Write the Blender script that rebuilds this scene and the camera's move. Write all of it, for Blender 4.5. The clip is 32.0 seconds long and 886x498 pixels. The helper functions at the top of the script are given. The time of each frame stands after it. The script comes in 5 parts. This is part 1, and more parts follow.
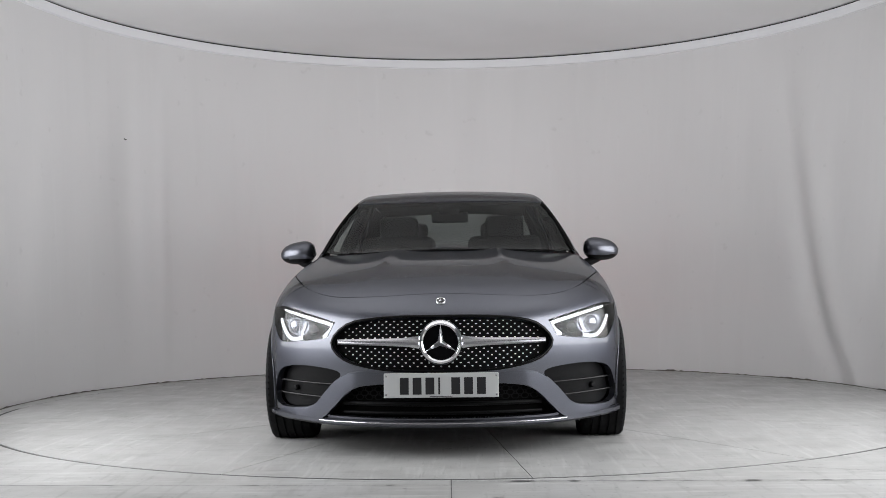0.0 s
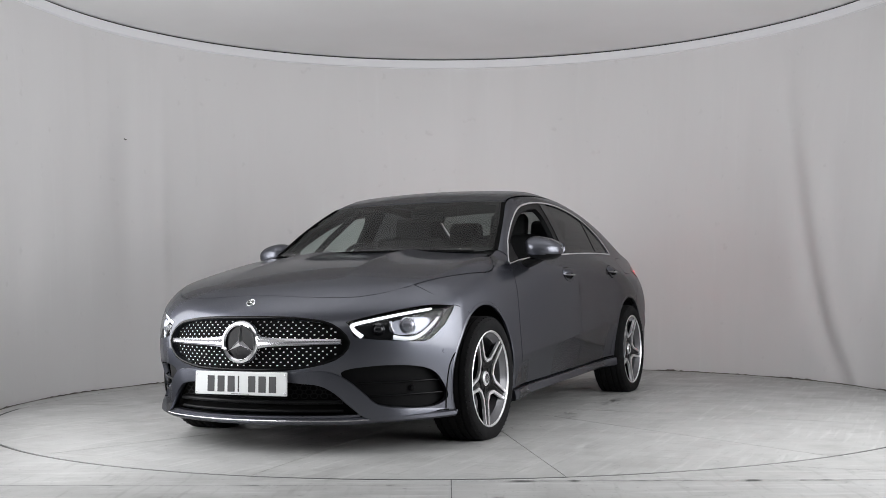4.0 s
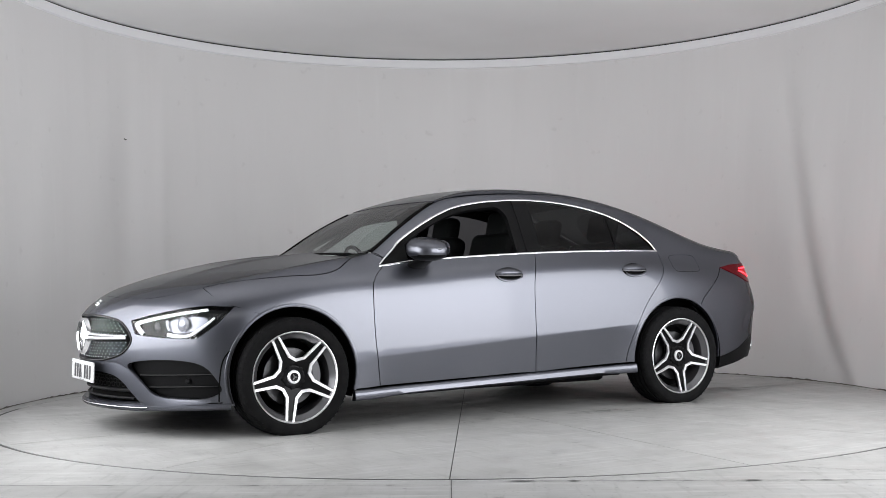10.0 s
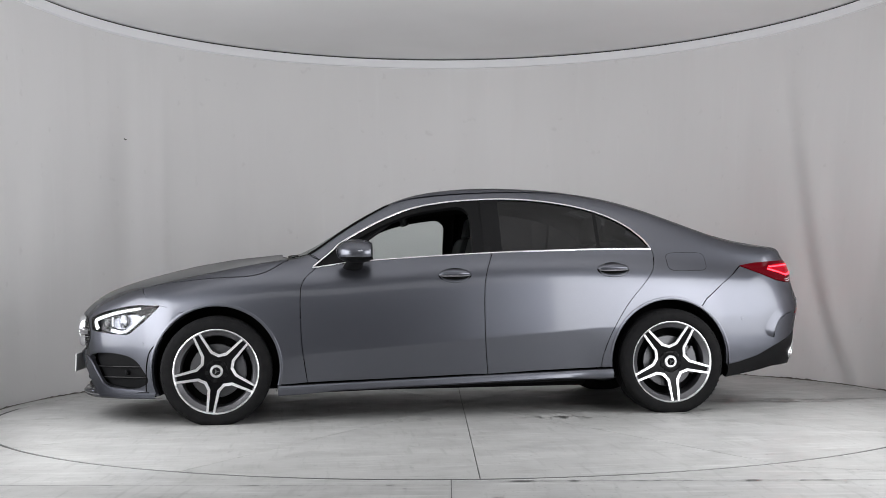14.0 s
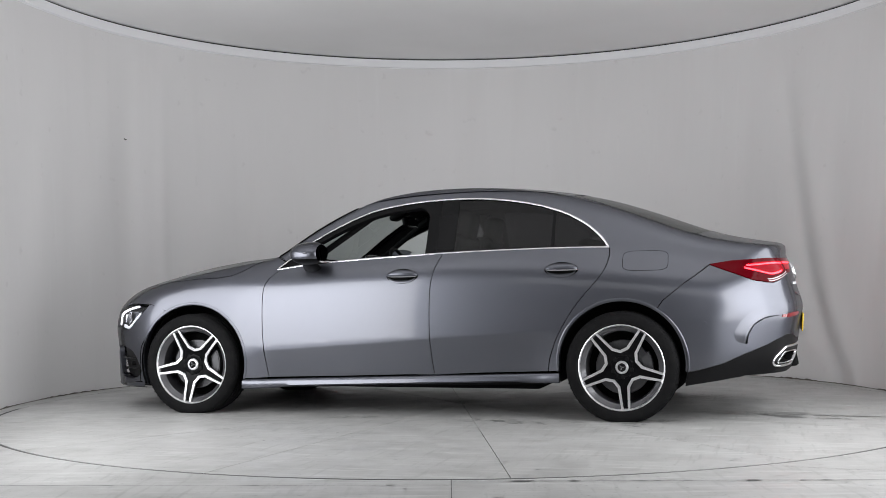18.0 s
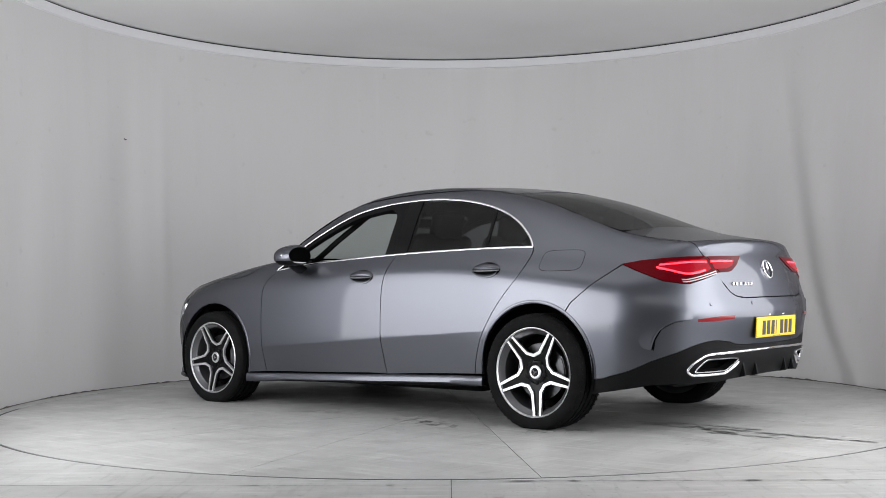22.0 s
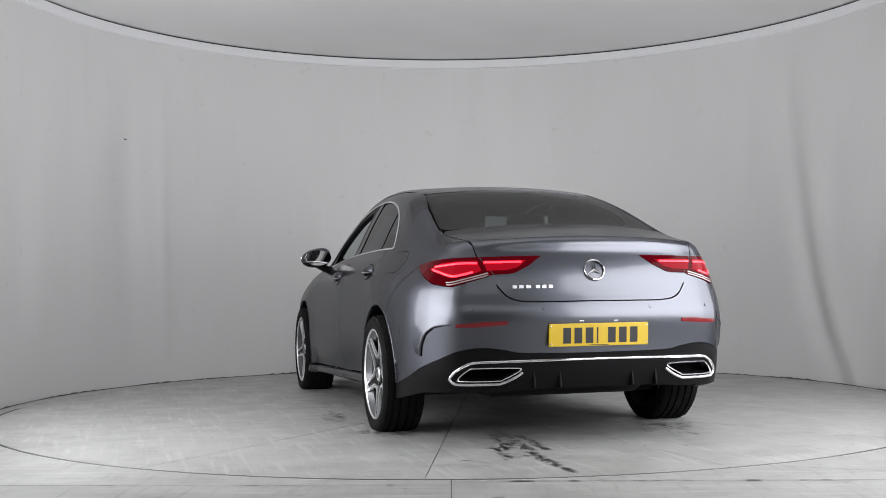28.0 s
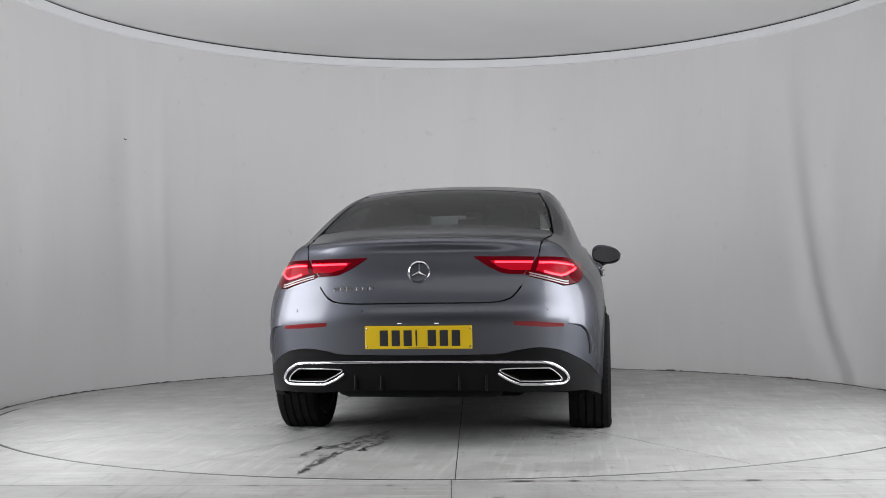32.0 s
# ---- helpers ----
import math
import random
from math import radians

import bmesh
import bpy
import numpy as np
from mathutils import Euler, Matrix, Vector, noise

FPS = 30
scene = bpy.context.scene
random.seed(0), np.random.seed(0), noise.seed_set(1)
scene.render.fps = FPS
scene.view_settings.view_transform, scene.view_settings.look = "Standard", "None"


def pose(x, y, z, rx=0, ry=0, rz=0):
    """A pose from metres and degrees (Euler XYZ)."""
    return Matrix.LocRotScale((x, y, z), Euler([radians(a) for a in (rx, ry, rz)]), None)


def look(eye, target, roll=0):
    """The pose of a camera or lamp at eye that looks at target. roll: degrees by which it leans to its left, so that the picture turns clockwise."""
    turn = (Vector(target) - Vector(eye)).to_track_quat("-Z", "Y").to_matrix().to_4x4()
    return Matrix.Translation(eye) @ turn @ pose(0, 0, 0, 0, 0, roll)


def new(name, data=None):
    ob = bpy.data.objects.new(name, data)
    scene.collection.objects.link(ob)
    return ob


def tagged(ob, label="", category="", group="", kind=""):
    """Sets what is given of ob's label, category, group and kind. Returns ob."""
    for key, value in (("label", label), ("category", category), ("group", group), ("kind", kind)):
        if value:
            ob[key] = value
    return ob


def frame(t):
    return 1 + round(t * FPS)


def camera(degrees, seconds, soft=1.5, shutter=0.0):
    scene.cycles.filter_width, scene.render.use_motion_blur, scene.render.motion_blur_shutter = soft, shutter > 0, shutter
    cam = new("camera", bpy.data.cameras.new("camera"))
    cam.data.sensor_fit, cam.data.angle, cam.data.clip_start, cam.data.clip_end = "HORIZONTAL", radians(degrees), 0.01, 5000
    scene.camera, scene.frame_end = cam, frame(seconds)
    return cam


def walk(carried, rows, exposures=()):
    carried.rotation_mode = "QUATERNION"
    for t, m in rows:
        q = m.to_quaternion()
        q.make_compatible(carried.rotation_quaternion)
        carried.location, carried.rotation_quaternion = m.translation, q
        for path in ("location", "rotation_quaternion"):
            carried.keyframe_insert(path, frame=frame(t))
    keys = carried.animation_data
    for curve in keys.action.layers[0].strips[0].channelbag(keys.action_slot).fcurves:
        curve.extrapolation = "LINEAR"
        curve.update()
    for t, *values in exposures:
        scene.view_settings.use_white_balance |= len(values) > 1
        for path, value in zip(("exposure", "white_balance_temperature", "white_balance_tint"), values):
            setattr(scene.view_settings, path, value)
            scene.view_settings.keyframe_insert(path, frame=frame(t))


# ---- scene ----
# ---- camera and its walk ----
cam = camera(42.806, 32.0, soft=0.85)
EYE = Vector((0.0, -7.596, 0.786))
AIM = EYE + Vector((-0.0152, 0.9993, 0.0328)) * 5
walk(cam, [(0, look(EYE, AIM, -0.7586)), (32, look(EYE, AIM, -0.7586))],
     exposures=((0, 0.05), (8, 0.07), (12, 0.09), (14.5, 0.06), (17, -0.01), (24, 0.0), (28, 0.0), (31, 0.07), (32, 0.07)))

# ---- world, lamps, exposure ----
world = bpy.data.worlds.new("studio_world")
scene.world = world
world.use_nodes = True
world.node_tree.nodes["Background"].inputs[0].default_value = (0.9, 0.95, 1.0, 1)
world.node_tree.nodes["Background"].inputs[1].default_value = 0.02


def area_lamp(name, eye, target, sx, sy, watts, colour=(1, 1, 1)):
    d = bpy.data.lights.new(name, "AREA")
    d.shape, d.size, d.size_y, d.energy, d.color = "RECTANGLE", sx, sy, watts, colour
    ob = new(name, d)
    ob.matrix_world = look(eye, target)
    return tagged(ob, "unseen lamp panel lighting the round studio", "lamp", kind="structure")


# the long panels beside the opening: side, middle, length and watts
for x, y, aim, length, watts in ((-2.25, -2.56, -1, 1.66, 51), (2.13, -2.85, 1, 2.22, 64)):
    area_lamp("softbox_side", (x, y, 1.14), (x - 0.92 * aim, y + 0.38, 1.14), length, 1.6, watts, (0.968, 0.975, 1.0))
for sgn, outer, up, strip in ((-1, 25, 14, 4.8), (1, 25, 13, 2.8)):
    area_lamp("softbox_edge", (sgn * 2.79, -1.255, 1.14), (sgn * 1.87, -0.875, 1.14), 1.2, 1.6, outer, (0.968, 0.975, 1.0))
    # added fill aimed upwards to brighten the ceiling; not a known fitting
    area_lamp("ceiling_fill", (sgn * 2.2, -2.0, 2.0), (sgn * 2.2, -1.95, 3.2), 3.0, 0.7, up, (0.99, 0.99, 1.0))
    area_lamp("strip_light", (sgn * 2.99, -0.74, 1.45), (sgn * 3.0, 0.9, 1.45), 0.30, 2.6, strip, (0.93, 0.95, 1.0))
# weak fill panel added out of view to lift wall and ceiling
area_lamp("front_fill", (0, -5.4, 2.25), (0, 0, 2.9), 4.4, 0.9, 14, (0.99, 0.99, 1.0))


# ---- materials ----
def mat(name, colour=(0.5, 0.5, 0.5), rough=0.5, metal=0.0, coat=0.0, emit=None, power=0.0, spec=0.5, coat_rough=0.03):
    m = bpy.data.materials.new(name)
    m.use_nodes = True
    b = m.node_tree.nodes["Principled BSDF"]
    b.inputs["Base Color"].default_value = (*colour, 1)
    b.inputs["Roughness"].default_value = rough
    b.inputs["Metallic"].default_value = metal
    b.inputs["Specular IOR Level"].default_value = spec
    b.inputs["Coat Weight"].default_value = coat
    b.inputs["Coat Roughness"].default_value = coat_rough
    if emit:
        b.inputs["Emission Color"].default_value = (*emit, 1)
        b.inputs["Emission Strength"].default_value = power
    return m


def node(m, kind, **sets):
    n = m.node_tree.nodes.new(kind)
    for k, v in sets.items():
        if k in n.inputs:
            n.inputs[k].default_value = v
    return n


def link(m, a, i, b, j):
    m.node_tree.links.new(a.outputs[i], b.inputs[j])


def textured(m, layers, bump=None, rough=None):
    """Mixes noise of several sizes into the base colour: layers of (scale, detail, low, high, colour, amount)."""
    b = m.node_tree.nodes["Principled BSDF"]
    co = node(m, "ShaderNodeTexCoord")
    last = None
    base = tuple(b.inputs["Base Color"].default_value)
    for scale, detail, low, high, colour, amount in layers:
        n = node(m, "ShaderNodeTexNoise")
        n.inputs["Scale"].default_value = scale if not isinstance(scale, tuple) else 1.0
        n.inputs["Detail"].default_value = detail
        if isinstance(scale, tuple):
            mp = node(m, "ShaderNodeMapping")
            mp.inputs["Scale"].default_value = scale
            link(m, co, "Object", mp, "Vector")
            link(m, mp, "Vector", n, "Vector")
        else:
            link(m, co, "Object", n, "Vector")
        r = node(m, "ShaderNodeMapRange")
        r.inputs["From Min"].default_value, r.inputs["From Max"].default_value = low, high
        r.inputs["To Max"].default_value = amount
        link(m, n, "Fac", r, "Value")
        mx = node(m, "ShaderNodeMix")
        mx.data_type = "RGBA"
        mx.inputs[6].default_value = base
        mx.inputs[7].default_value = (*colour, 1)
        if last:
            m.node_tree.links.new(last.outputs[2], mx.inputs[6])
        link(m, r, "Result", mx, 0)
        last = mx
    if last:
        m.node_tree.links.new(last.outputs[2], b.inputs["Base Color"])
    if bump:
        scale, strength, dist = bump
        n = node(m, "ShaderNodeTexNoise")
        n.inputs["Scale"].default_value, n.inputs["Detail"].default_value = scale, 5
        link(m, co, "Object", n, "Vector")
        bp = node(m, "ShaderNodeBump")
        bp.inputs["Strength"].default_value, bp.inputs["Distance"].default_value = strength, dist
        link(m, n, "Fac", bp, "Height")
        link(m, bp, "Normal", b, "Normal")
    if rough:
        scale, lo, hi = rough
        n = node(m, "ShaderNodeTexNoise")
        n.inputs["Scale"].default_value, n.inputs["Detail"].default_value = scale, 4
        link(m, co, "Object", n, "Vector")
        r = node(m, "ShaderNodeMapRange")
        r.inputs["From Min"].default_value, r.inputs["From Max"].default_value = 0.3, 0.7
        r.inputs["To Min"].default_value, r.inputs["To Max"].default_value = lo, hi
        link(m, n, "Fac", r, "Value")
        link(m, r, "Result", b, "Roughness")
    return m


def glass(name, tint, gloss=0.02):
    """A thin pane: clear tint mixed with a Fresnel gloss."""
    m = bpy.data.materials.new(name)
    m.use_nodes = True
    t = m.node_tree
    t.nodes.remove(t.nodes["Principled BSDF"])
    tr, gl = node(m, "ShaderNodeBsdfTransparent"), node(m, "ShaderNodeBsdfGlossy")
    tr.inputs[0].default_value = (*tint, 1)
    gl.inputs["Roughness"].default_value = gloss
    lw, pw, mu, mx = node(m, "ShaderNodeLayerWeight"), node(m, "ShaderNodeMath"), node(m, "ShaderNodeMath"), node(m, "ShaderNodeMixShader")
    pw.operation, mu.operation = "POWER", "MULTIPLY_ADD"
    lw.inputs[0].default_value = 0.5
    pw.inputs[1].default_value = 4.6
    mu.inputs[1].default_value, mu.inputs[2].default_value = 0.6, 0.03
    link(m, lw, "Facing", pw, 0)
    link(m, pw, 0, mu, 0)
    link(m, mu, 0, mx, 0)
    link(m, tr, 0, mx, 1)
    link(m, gl, 0, mx, 2)
    link(m, mx, 0, t.nodes["Material Output"], "Surface")
    return m


PAINT = mat("grey_metallic_paint", (0.115, 0.119, 0.138), 0.365, 1.0, 0.62, coat_rough=0.08)
textured(PAINT, [(900.0, 2, 0.45, 0.75, (0.20, 0.208, 0.244), 0.5)])
PAINT.node_tree.nodes["Principled BSDF"].inputs["Specular Tint"].default_value = (0.14, 0.14, 0.15, 1)
BLACK = mat("black_plastic", (0.0048, 0.0048, 0.0052), 0.45, spec=0.10)
textured(BLACK, [(60.0, 4, 0.4, 0.7, (0.006, 0.006, 0.0065), 0.7)], bump=(500.0, 0.15, 0.001))
GLOSSBLACK = mat("gloss_black_trim", (0.006, 0.006, 0.007), 0.08, 0, 0.5)
VOID = mat("dark_cavity", (0.004, 0.004, 0.004), 0.9, spec=0.05)
CHROME = mat("chrome", (0.86, 0.86, 0.88), 0.07, 1.0)
SATIN = mat("satin_aluminium", (0.52, 0.52, 0.54), 0.26, 1.0)
MACHINED = mat("machined_alloy", (0.88, 0.88, 0.89), 0.36, 1.0)
ALLOY = mat("grey_alloy_paint", (0.12, 0.12, 0.127), 0.35, 0.7, 0.4)
RUBBER = mat("tyre_rubber", (0.006, 0.006, 0.0065), 0.75, spec=0.10)
textured(RUBBER, [(25.0, 4, 0.45, 0.75, (0.012, 0.012, 0.0115), 0.6)], bump=(300.0, 0.2, 0.001))
IRON = mat("brake_disc_iron", (0.11, 0.11, 0.115), 0.4, 1.0)
FABRIC = mat("dark_seat_leather", (0.006, 0.006, 0.0065), 0.6, spec=0.15)
textured(FABRIC, [(120.0, 3, 0.4, 0.7, (0.016, 0.016, 0.017), 0.6)], bump=(400.0, 0.2, 0.001))
CLEAR = glass("clear_glass", (0.80, 0.86, 0.84))
SCREEN = glass("windscreen_glass", (0.52, 0.57, 0.55))
PRIVACY = glass("privacy_glass", (0.11, 0.11, 0.115))
REARGLASS = glass("rear_window_glass", (0.23, 0.245, 0.24))
LENS = glass("lamp_lens", (0.92, 0.93, 0.95), 0.03)
REDLENS = mat("red_lamp_lens", (0.045, 0.001, 0.003), 0.06, 0, 0.0, (1, 0.008, 0.03), 0.045, spec=0.06)
REDMID = mat("red_lamp_field", (0.06, 0.001, 0.004), 0.2, 0, 0.0, (1, 0.008, 0.03), 0.36, spec=0.06)
TRIM = mat("bright_window_trim", (0.80, 0.80, 0.82), 0.20, 1.0)
REDGLOW = mat("red_lamp_light", (0.6, 0.02, 0.03), 0.3, 0, 0, (1.0, 0.0052, 0.0095), 19.0)
REDDARK = mat("dark_red_reflector", (0.17, 0.005, 0.008), 0.2, 0, 0.6)
WHITEGLOW = mat("white_lamp_light", (0.9, 0.9, 0.92), 0.3, 0, 0, (0.93, 0.95, 1.0), 1.3)
WHITESOFT = mat("soft_lamp_light", (0.8, 0.8, 0.82), 0.3, 0, 0, (0.9, 0.94, 1.0), 0.5)
LAMPCHROME = mat("lamp_reflector", (0.36, 0.37, 0.41), 0.42, 1.0)
PIANO = mat("dark_pillar_trim", (0.004, 0.004, 0.0045), 0.22, spec=0.13)
STUD = mat("bright_stud", (0.85, 0.85, 0.87), 0.42, 1.0)
REVERSE = mat("clear_reversing_lens", (0.34, 0.30, 0.31), 0.2, 0.2, 0.5)
PLATEWHITE = mat("white_plate", (0.53, 0.54, 0.54), 0.35)
PLATEYELLOW = mat("yellow_plate", (0.62, 0.42, 0.008), 0.35)
INK = mat("black_plate_ink", (0.012, 0.012, 0.014), 0.5)
MIRROR = mat("mirror_glass", (0.9, 0.9, 0.9), 0.01, 1.0)
FLOOR = mat("painted_concrete", (0.39, 0.39, 0.382), 0.46)
textured(FLOOR, [(0.9, 6, 0.42, 0.7, (0.345, 0.345, 0.336), 0.9), (5.0, 8, 0.50, 0.70, (0.28, 0.28, 0.27), 0.5), ((2.0, 26.0, 1.0), 6, 0.54, 0.70, (0.50, 0.50, 0.49), 0.65), ((30.0, 3.0, 1.0), 6, 0.57, 0.70, (0.24, 0.24, 0.23), 0.5), ((4.0, 60.0, 1.0), 5, 0.60, 0.70, (0.22, 0.22, 0.21), 0.45), (55.0, 3, 0.64, 0.72, (0.15, 0.15, 0.14), 0.6)], bump=(40.0, 0.10, 0.004), rough=(4.0, 0.32, 0.6))
WALL = mat("white_painted_wall", (0.75, 0.742, 0.74), 0.45)
textured(WALL, [((0.7, 0.7, 0.25), 5, 0.35, 0.7, (0.70, 0.692, 0.688), 0.8), ((5.0, 5.0, 0.4), 6, 0.52, 0.75, (0.68, 0.672, 0.666), 0.32), ((16.0, 16.0, 0.8), 4, 0.60, 0.75, (0.82, 0.82, 0.82), 0.15), (9.0, 8, 0.66, 0.76, (0.56, 0.55, 0.54), 0.35)], bump=(3.0, 0.05, 0.02))
CEIL = mat("stretched_ceiling_fabric", (0.84, 0.835, 0.835), 0.8)
textured(CEIL, [(0.8, 4, 0.4, 0.7, (0.78, 0.775, 0.77), 0.7)])
RIM = mat("white_rim", (0.86, 0.865, 0.88), 0.5)
DARKWALL = mat("grey_hall_wall", (0.45, 0.45, 0.46), 0.8)
JOINT = mat("dark_joint", (0.05, 0.05, 0.048), 0.8)
STAIN = mat("damp_stain", (0.16, 0.16, 0.155), 0.35)
DIRT = mat("brown_wall_dirt", (0.13, 0.115, 0.10), 0.8)


# ---- mesh helpers ----
def mesh_object(name, verts, faces, material, parent=None, label="", smooth=False, normals=None):
    me = bpy.data.meshes.new(name)
    me.from_pydata([tuple(map(float, v)) for v in verts], [], [tuple(map(int, q)) for q in faces])
    me.materials.append(material)
    me.update()
    if smooth:
        me.polygons.foreach_set("use_smooth", [True] * len(me.polygons))
    if normals is not None:
        me.normals_split_custom_set_from_vertices([tuple(map(float, n)) for n in normals])
    ob = new(name, me)
    if parent:
        ob.parent = parent
    if label:
        ob["label"] = label
    return ob


def part(name, bm, material, parent=None, label="", smooth=False):
    me = bpy.data.meshes.new(name)
    bm.normal_update()
    bm.to_mesh(me)
    bm.free()
    me.materials.append(material)
    if smooth:
        me.polygons.foreach_set("use_smooth", [True] * len(me.polygons))
        me.set_sharp_from_angle(angle=radians(35))
    ob = new(name, me)
    if parent:
        ob.parent = parent
    if label:
        ob["label"] = label
    return ob


def box(bm, size, m=None, bevel=0.0, segments=2):
    geo = bmesh.ops.create_cube(bm, size=1.0, matrix=(m or Matrix()) @ Matrix.Diagonal((*size, 1)))
    if bevel:
        edges = list({e for v in geo["verts"] for e in v.link_edges})
        bmesh.ops.bevel(bm, geom=edges, offset=bevel, segments=segments, affect="EDGES", profile=0.5)


def lathe(bm, profile, steps=48, axis="Y", m=None, closed=False):
    """Turns (radius, along) points about an axis."""
    m = m or Matrix()
    rings = []
    for k in range(steps):
        a = 2 * math.pi * k / steps
        ring = []
        for r, h in profile:
            c, s = r * math.cos(a), r * math.sin(a)
            v = (c, h, s) if axis == "Y" else (c, s, h)
            ring.append(bm.verts.new(m @ Vector(v)))
        rings.append(ring)
    n = len(profile)
    for k in range(steps):
        a, b = rings[k], rings[(k + 1) % steps]
        for i in range(n if closed else n - 1):
            j = (i + 1) % n
            bm.faces.new((a[i], a[j], b[j], b[i]))


def prism(bm, outline, depth, m=None, bevel=0.0):
    """A flat outline in local xy pushed along local z."""
    m = m or Matrix()
    vs = [bm.verts.new(m @ Vector((x, y, 0))) for x, y in outline]
    f = bm.faces.new(vs)
    got = bmesh.ops.extrude_face_region(bm, geom=[f])
    top = [v for v in got["geom"] if isinstance(v, bmesh.types.BMVert)]
    push = m.to_3x3() @ Vector((0, 0, depth))
    for v in top:
        v.co += push
    if bevel:
        edges = [e for v in top for e in v.link_edges if e.other_vert(v) in top]
        bmesh.ops.bevel(bm, geom=list(set(edges)), offset=bevel, segments=2, affect="EDGES")
    bmesh.ops.recalc_face_normals(bm, faces=bm.faces)


def tube(bm, points, radius, sides=8, closed=False):
    """A round bar along points."""
    pts = [Vector(q) for q in points]
    rings = []
    n = len(pts)
    for i, q in enumerate(pts):
        a = pts[(i - 1) % n] if closed or i else q
        b = pts[(i + 1) % n] if closed or i < n - 1 else q
        d = (b - a).normalized()
        up = Vector((0, 0, 1)) if abs(d.z) < 0.9 else Vector((0, 1, 0))
        u = d.cross(up).normalized()
        w = u.cross(d)
        rings.append([bm.verts.new(q + radius * (math.cos(2 * math.pi * k / sides) * u + math.sin(2 * math.pi * k / sides) * w)) for k in range(sides)])
    for i in range(n if closed else n - 1):
        a, b = rings[i], rings[(i + 1) % n]
        for k in range(sides):
            bm.faces.new((a[k], a[(k + 1) % sides], b[(k + 1) % sides], b[k]))
    if not closed:
        bm.faces.new(rings[0][::-1])
        bm.faces.new(rings[-1])
    bmesh.ops.recalc_face_normals(bm, faces=bm.faces)


# ---- the round studio ----
TABLE_R = 2.97


def ring_sheet(name, r0, r1, z, material, a0=0, a1=360, steps=160, label="", centre=(0, 0)):
    vs, fs = [], []
    for k in range(steps + 1):
        a = radians(a0 + (a1 - a0) * k / steps)
        for r in (r0, r1):
            vs.append((centre[0] + r * math.cos(a), centre[1] + r * math.sin(a), z))
    for k in range(steps):
        fs.append((2 * k, 2 * k + 1, 2 * k + 3, 2 * k + 2))
    return tagged(mesh_object(name, vs, fs, material), label, "floor", kind="structure")


def studio():
    ring_sheet("floor", TABLE_R + 0.018, 5.2, 0.0, FLOOR, 180, 360, label="pale grey painted concrete studio floor")
    ring_sheet("floor_back", TABLE_R + 0.0005, 5.2, 0.0, FLOOR, 0, 180, label="pale grey painted concrete floor along the wall")
    ring_sheet("floor_hall", 5.2, 14.0, 0.0, DARKWALL, label="grey floor of the hall")
    ring_sheet("floor_gap", TABLE_R - 0.03, TABLE_R + 0.03, -0.003, JOINT, label="dark gap round the turntable")
    # the curved wall, leaning out a little towards its rim
    a0, a1, n, rows = -12, 192, 420, 28
    vs, fs = [], []
    for side in (0.0, 0.06):
        for k in range(n + 1):
            a = radians(a0 + (a1 - a0) * k / n)
            for j in range(rows + 1):
                w = j / rows
                r, cx, cy = 3.06 + 0.24 * w + side, -0.03 + 0.12 * w, 0.14 - 0.1 * w
                wave = 0.010 * math.sin(a * 9 + 0.7) * math.sin(a * 4) + 0.004 * math.sin(a * 31 + 3 * w)
                r += wave * (1 - abs(2 * w - 1) * 0.6)
                deg = math.degrees(a)
                for az, wide, deep, lean in ((40.0, 3.0, 0.012, 2.0), (143.0, 1.2, -0.010, 1.0), (150.0, 2.5, 0.012, 0.0), (118.0, 4.0, 0.010, 0.0)):
                    u = (deg - az - lean * (1 - w)) / wide
                    r += deep * math.exp(-u * u) * (0.35 + 0.65 * math.sin(math.pi * min(1, w * 1.15)))
                # the long fold that curves down to the floor
                u = deg - float(np.interp(w, (0, 0.1, 0.22, 0.42, 0.66, 0.83, 1.0), (17.0, 21.6, 25.4, 29.3, 32.6, 34.6, 36.5)))
                r += (0.030 * math.exp(-(u / 1.9) ** 2) - 0.020 * math.exp(-((u + 3.4) / 2.4) ** 2)) * min(1, (1.05 - w) * 1.6) * min(1, 0.5 + 6 * w)
                vs.append((cx + r * math.cos(a), cy + r * math.sin(a), 2.94 * w))
    m = (n + 1) * (rows + 1)
    for side in (0, 1):
        for k in range(n):
            for j in range(rows):
                q = side * m + k * (rows + 1) + j
                f = (q, q + 1, q + rows + 2, q + rows + 1)
                fs.append(f if side == 0 else f[::-1])
    for k in (0, n):
        for j in range(rows):
            q = k * (rows + 1) + j
            fs.append((q, q + 1, q + 1 + m, q + m))
    tagged(mesh_object("wall_round", vs, fs, WALL, smooth=True), "smooth white curved studio wall with faint dents", "wall", kind="structure")
    # dark joint at the foot of the wall
    vs, fs = [], []
    rnd = random.Random(5)
    for k in range(401):
        a = radians(a0 + (a1 - a0) * k / 400)
        grime = 0.5 + 0.5 * math.sin(a * 23) * math.sin(a * 7.3 + 1)
        top = 0.006 + 0.014 * grime * rnd.random() ** 1.5
        for r, z in ((3.050, 0.002), (3.050, top)):
            vs.append((-0.03 + r * math.cos(a), 0.14 + r * math.sin(a), z))
    for k in range(400):
        fs.append((2 * k, 2 * k + 2, 2 * k + 3, 2 * k + 1))
    tagged(mesh_object("trim_base", vs, fs, DIRT), "dirty dark joint along the foot of the wall", "trim", kind="structure")
    bm = bmesh.new()
    tube(bm, [(-2.752, 1.625, 2.034), (-2.745, 1.632, 2.026), (-2.735, 1.640, 2.028)], 0.004, 5)
    tagged(part("trim_mark", bm, JOINT), "small dark scrap on the wall", "trim", kind="structure")
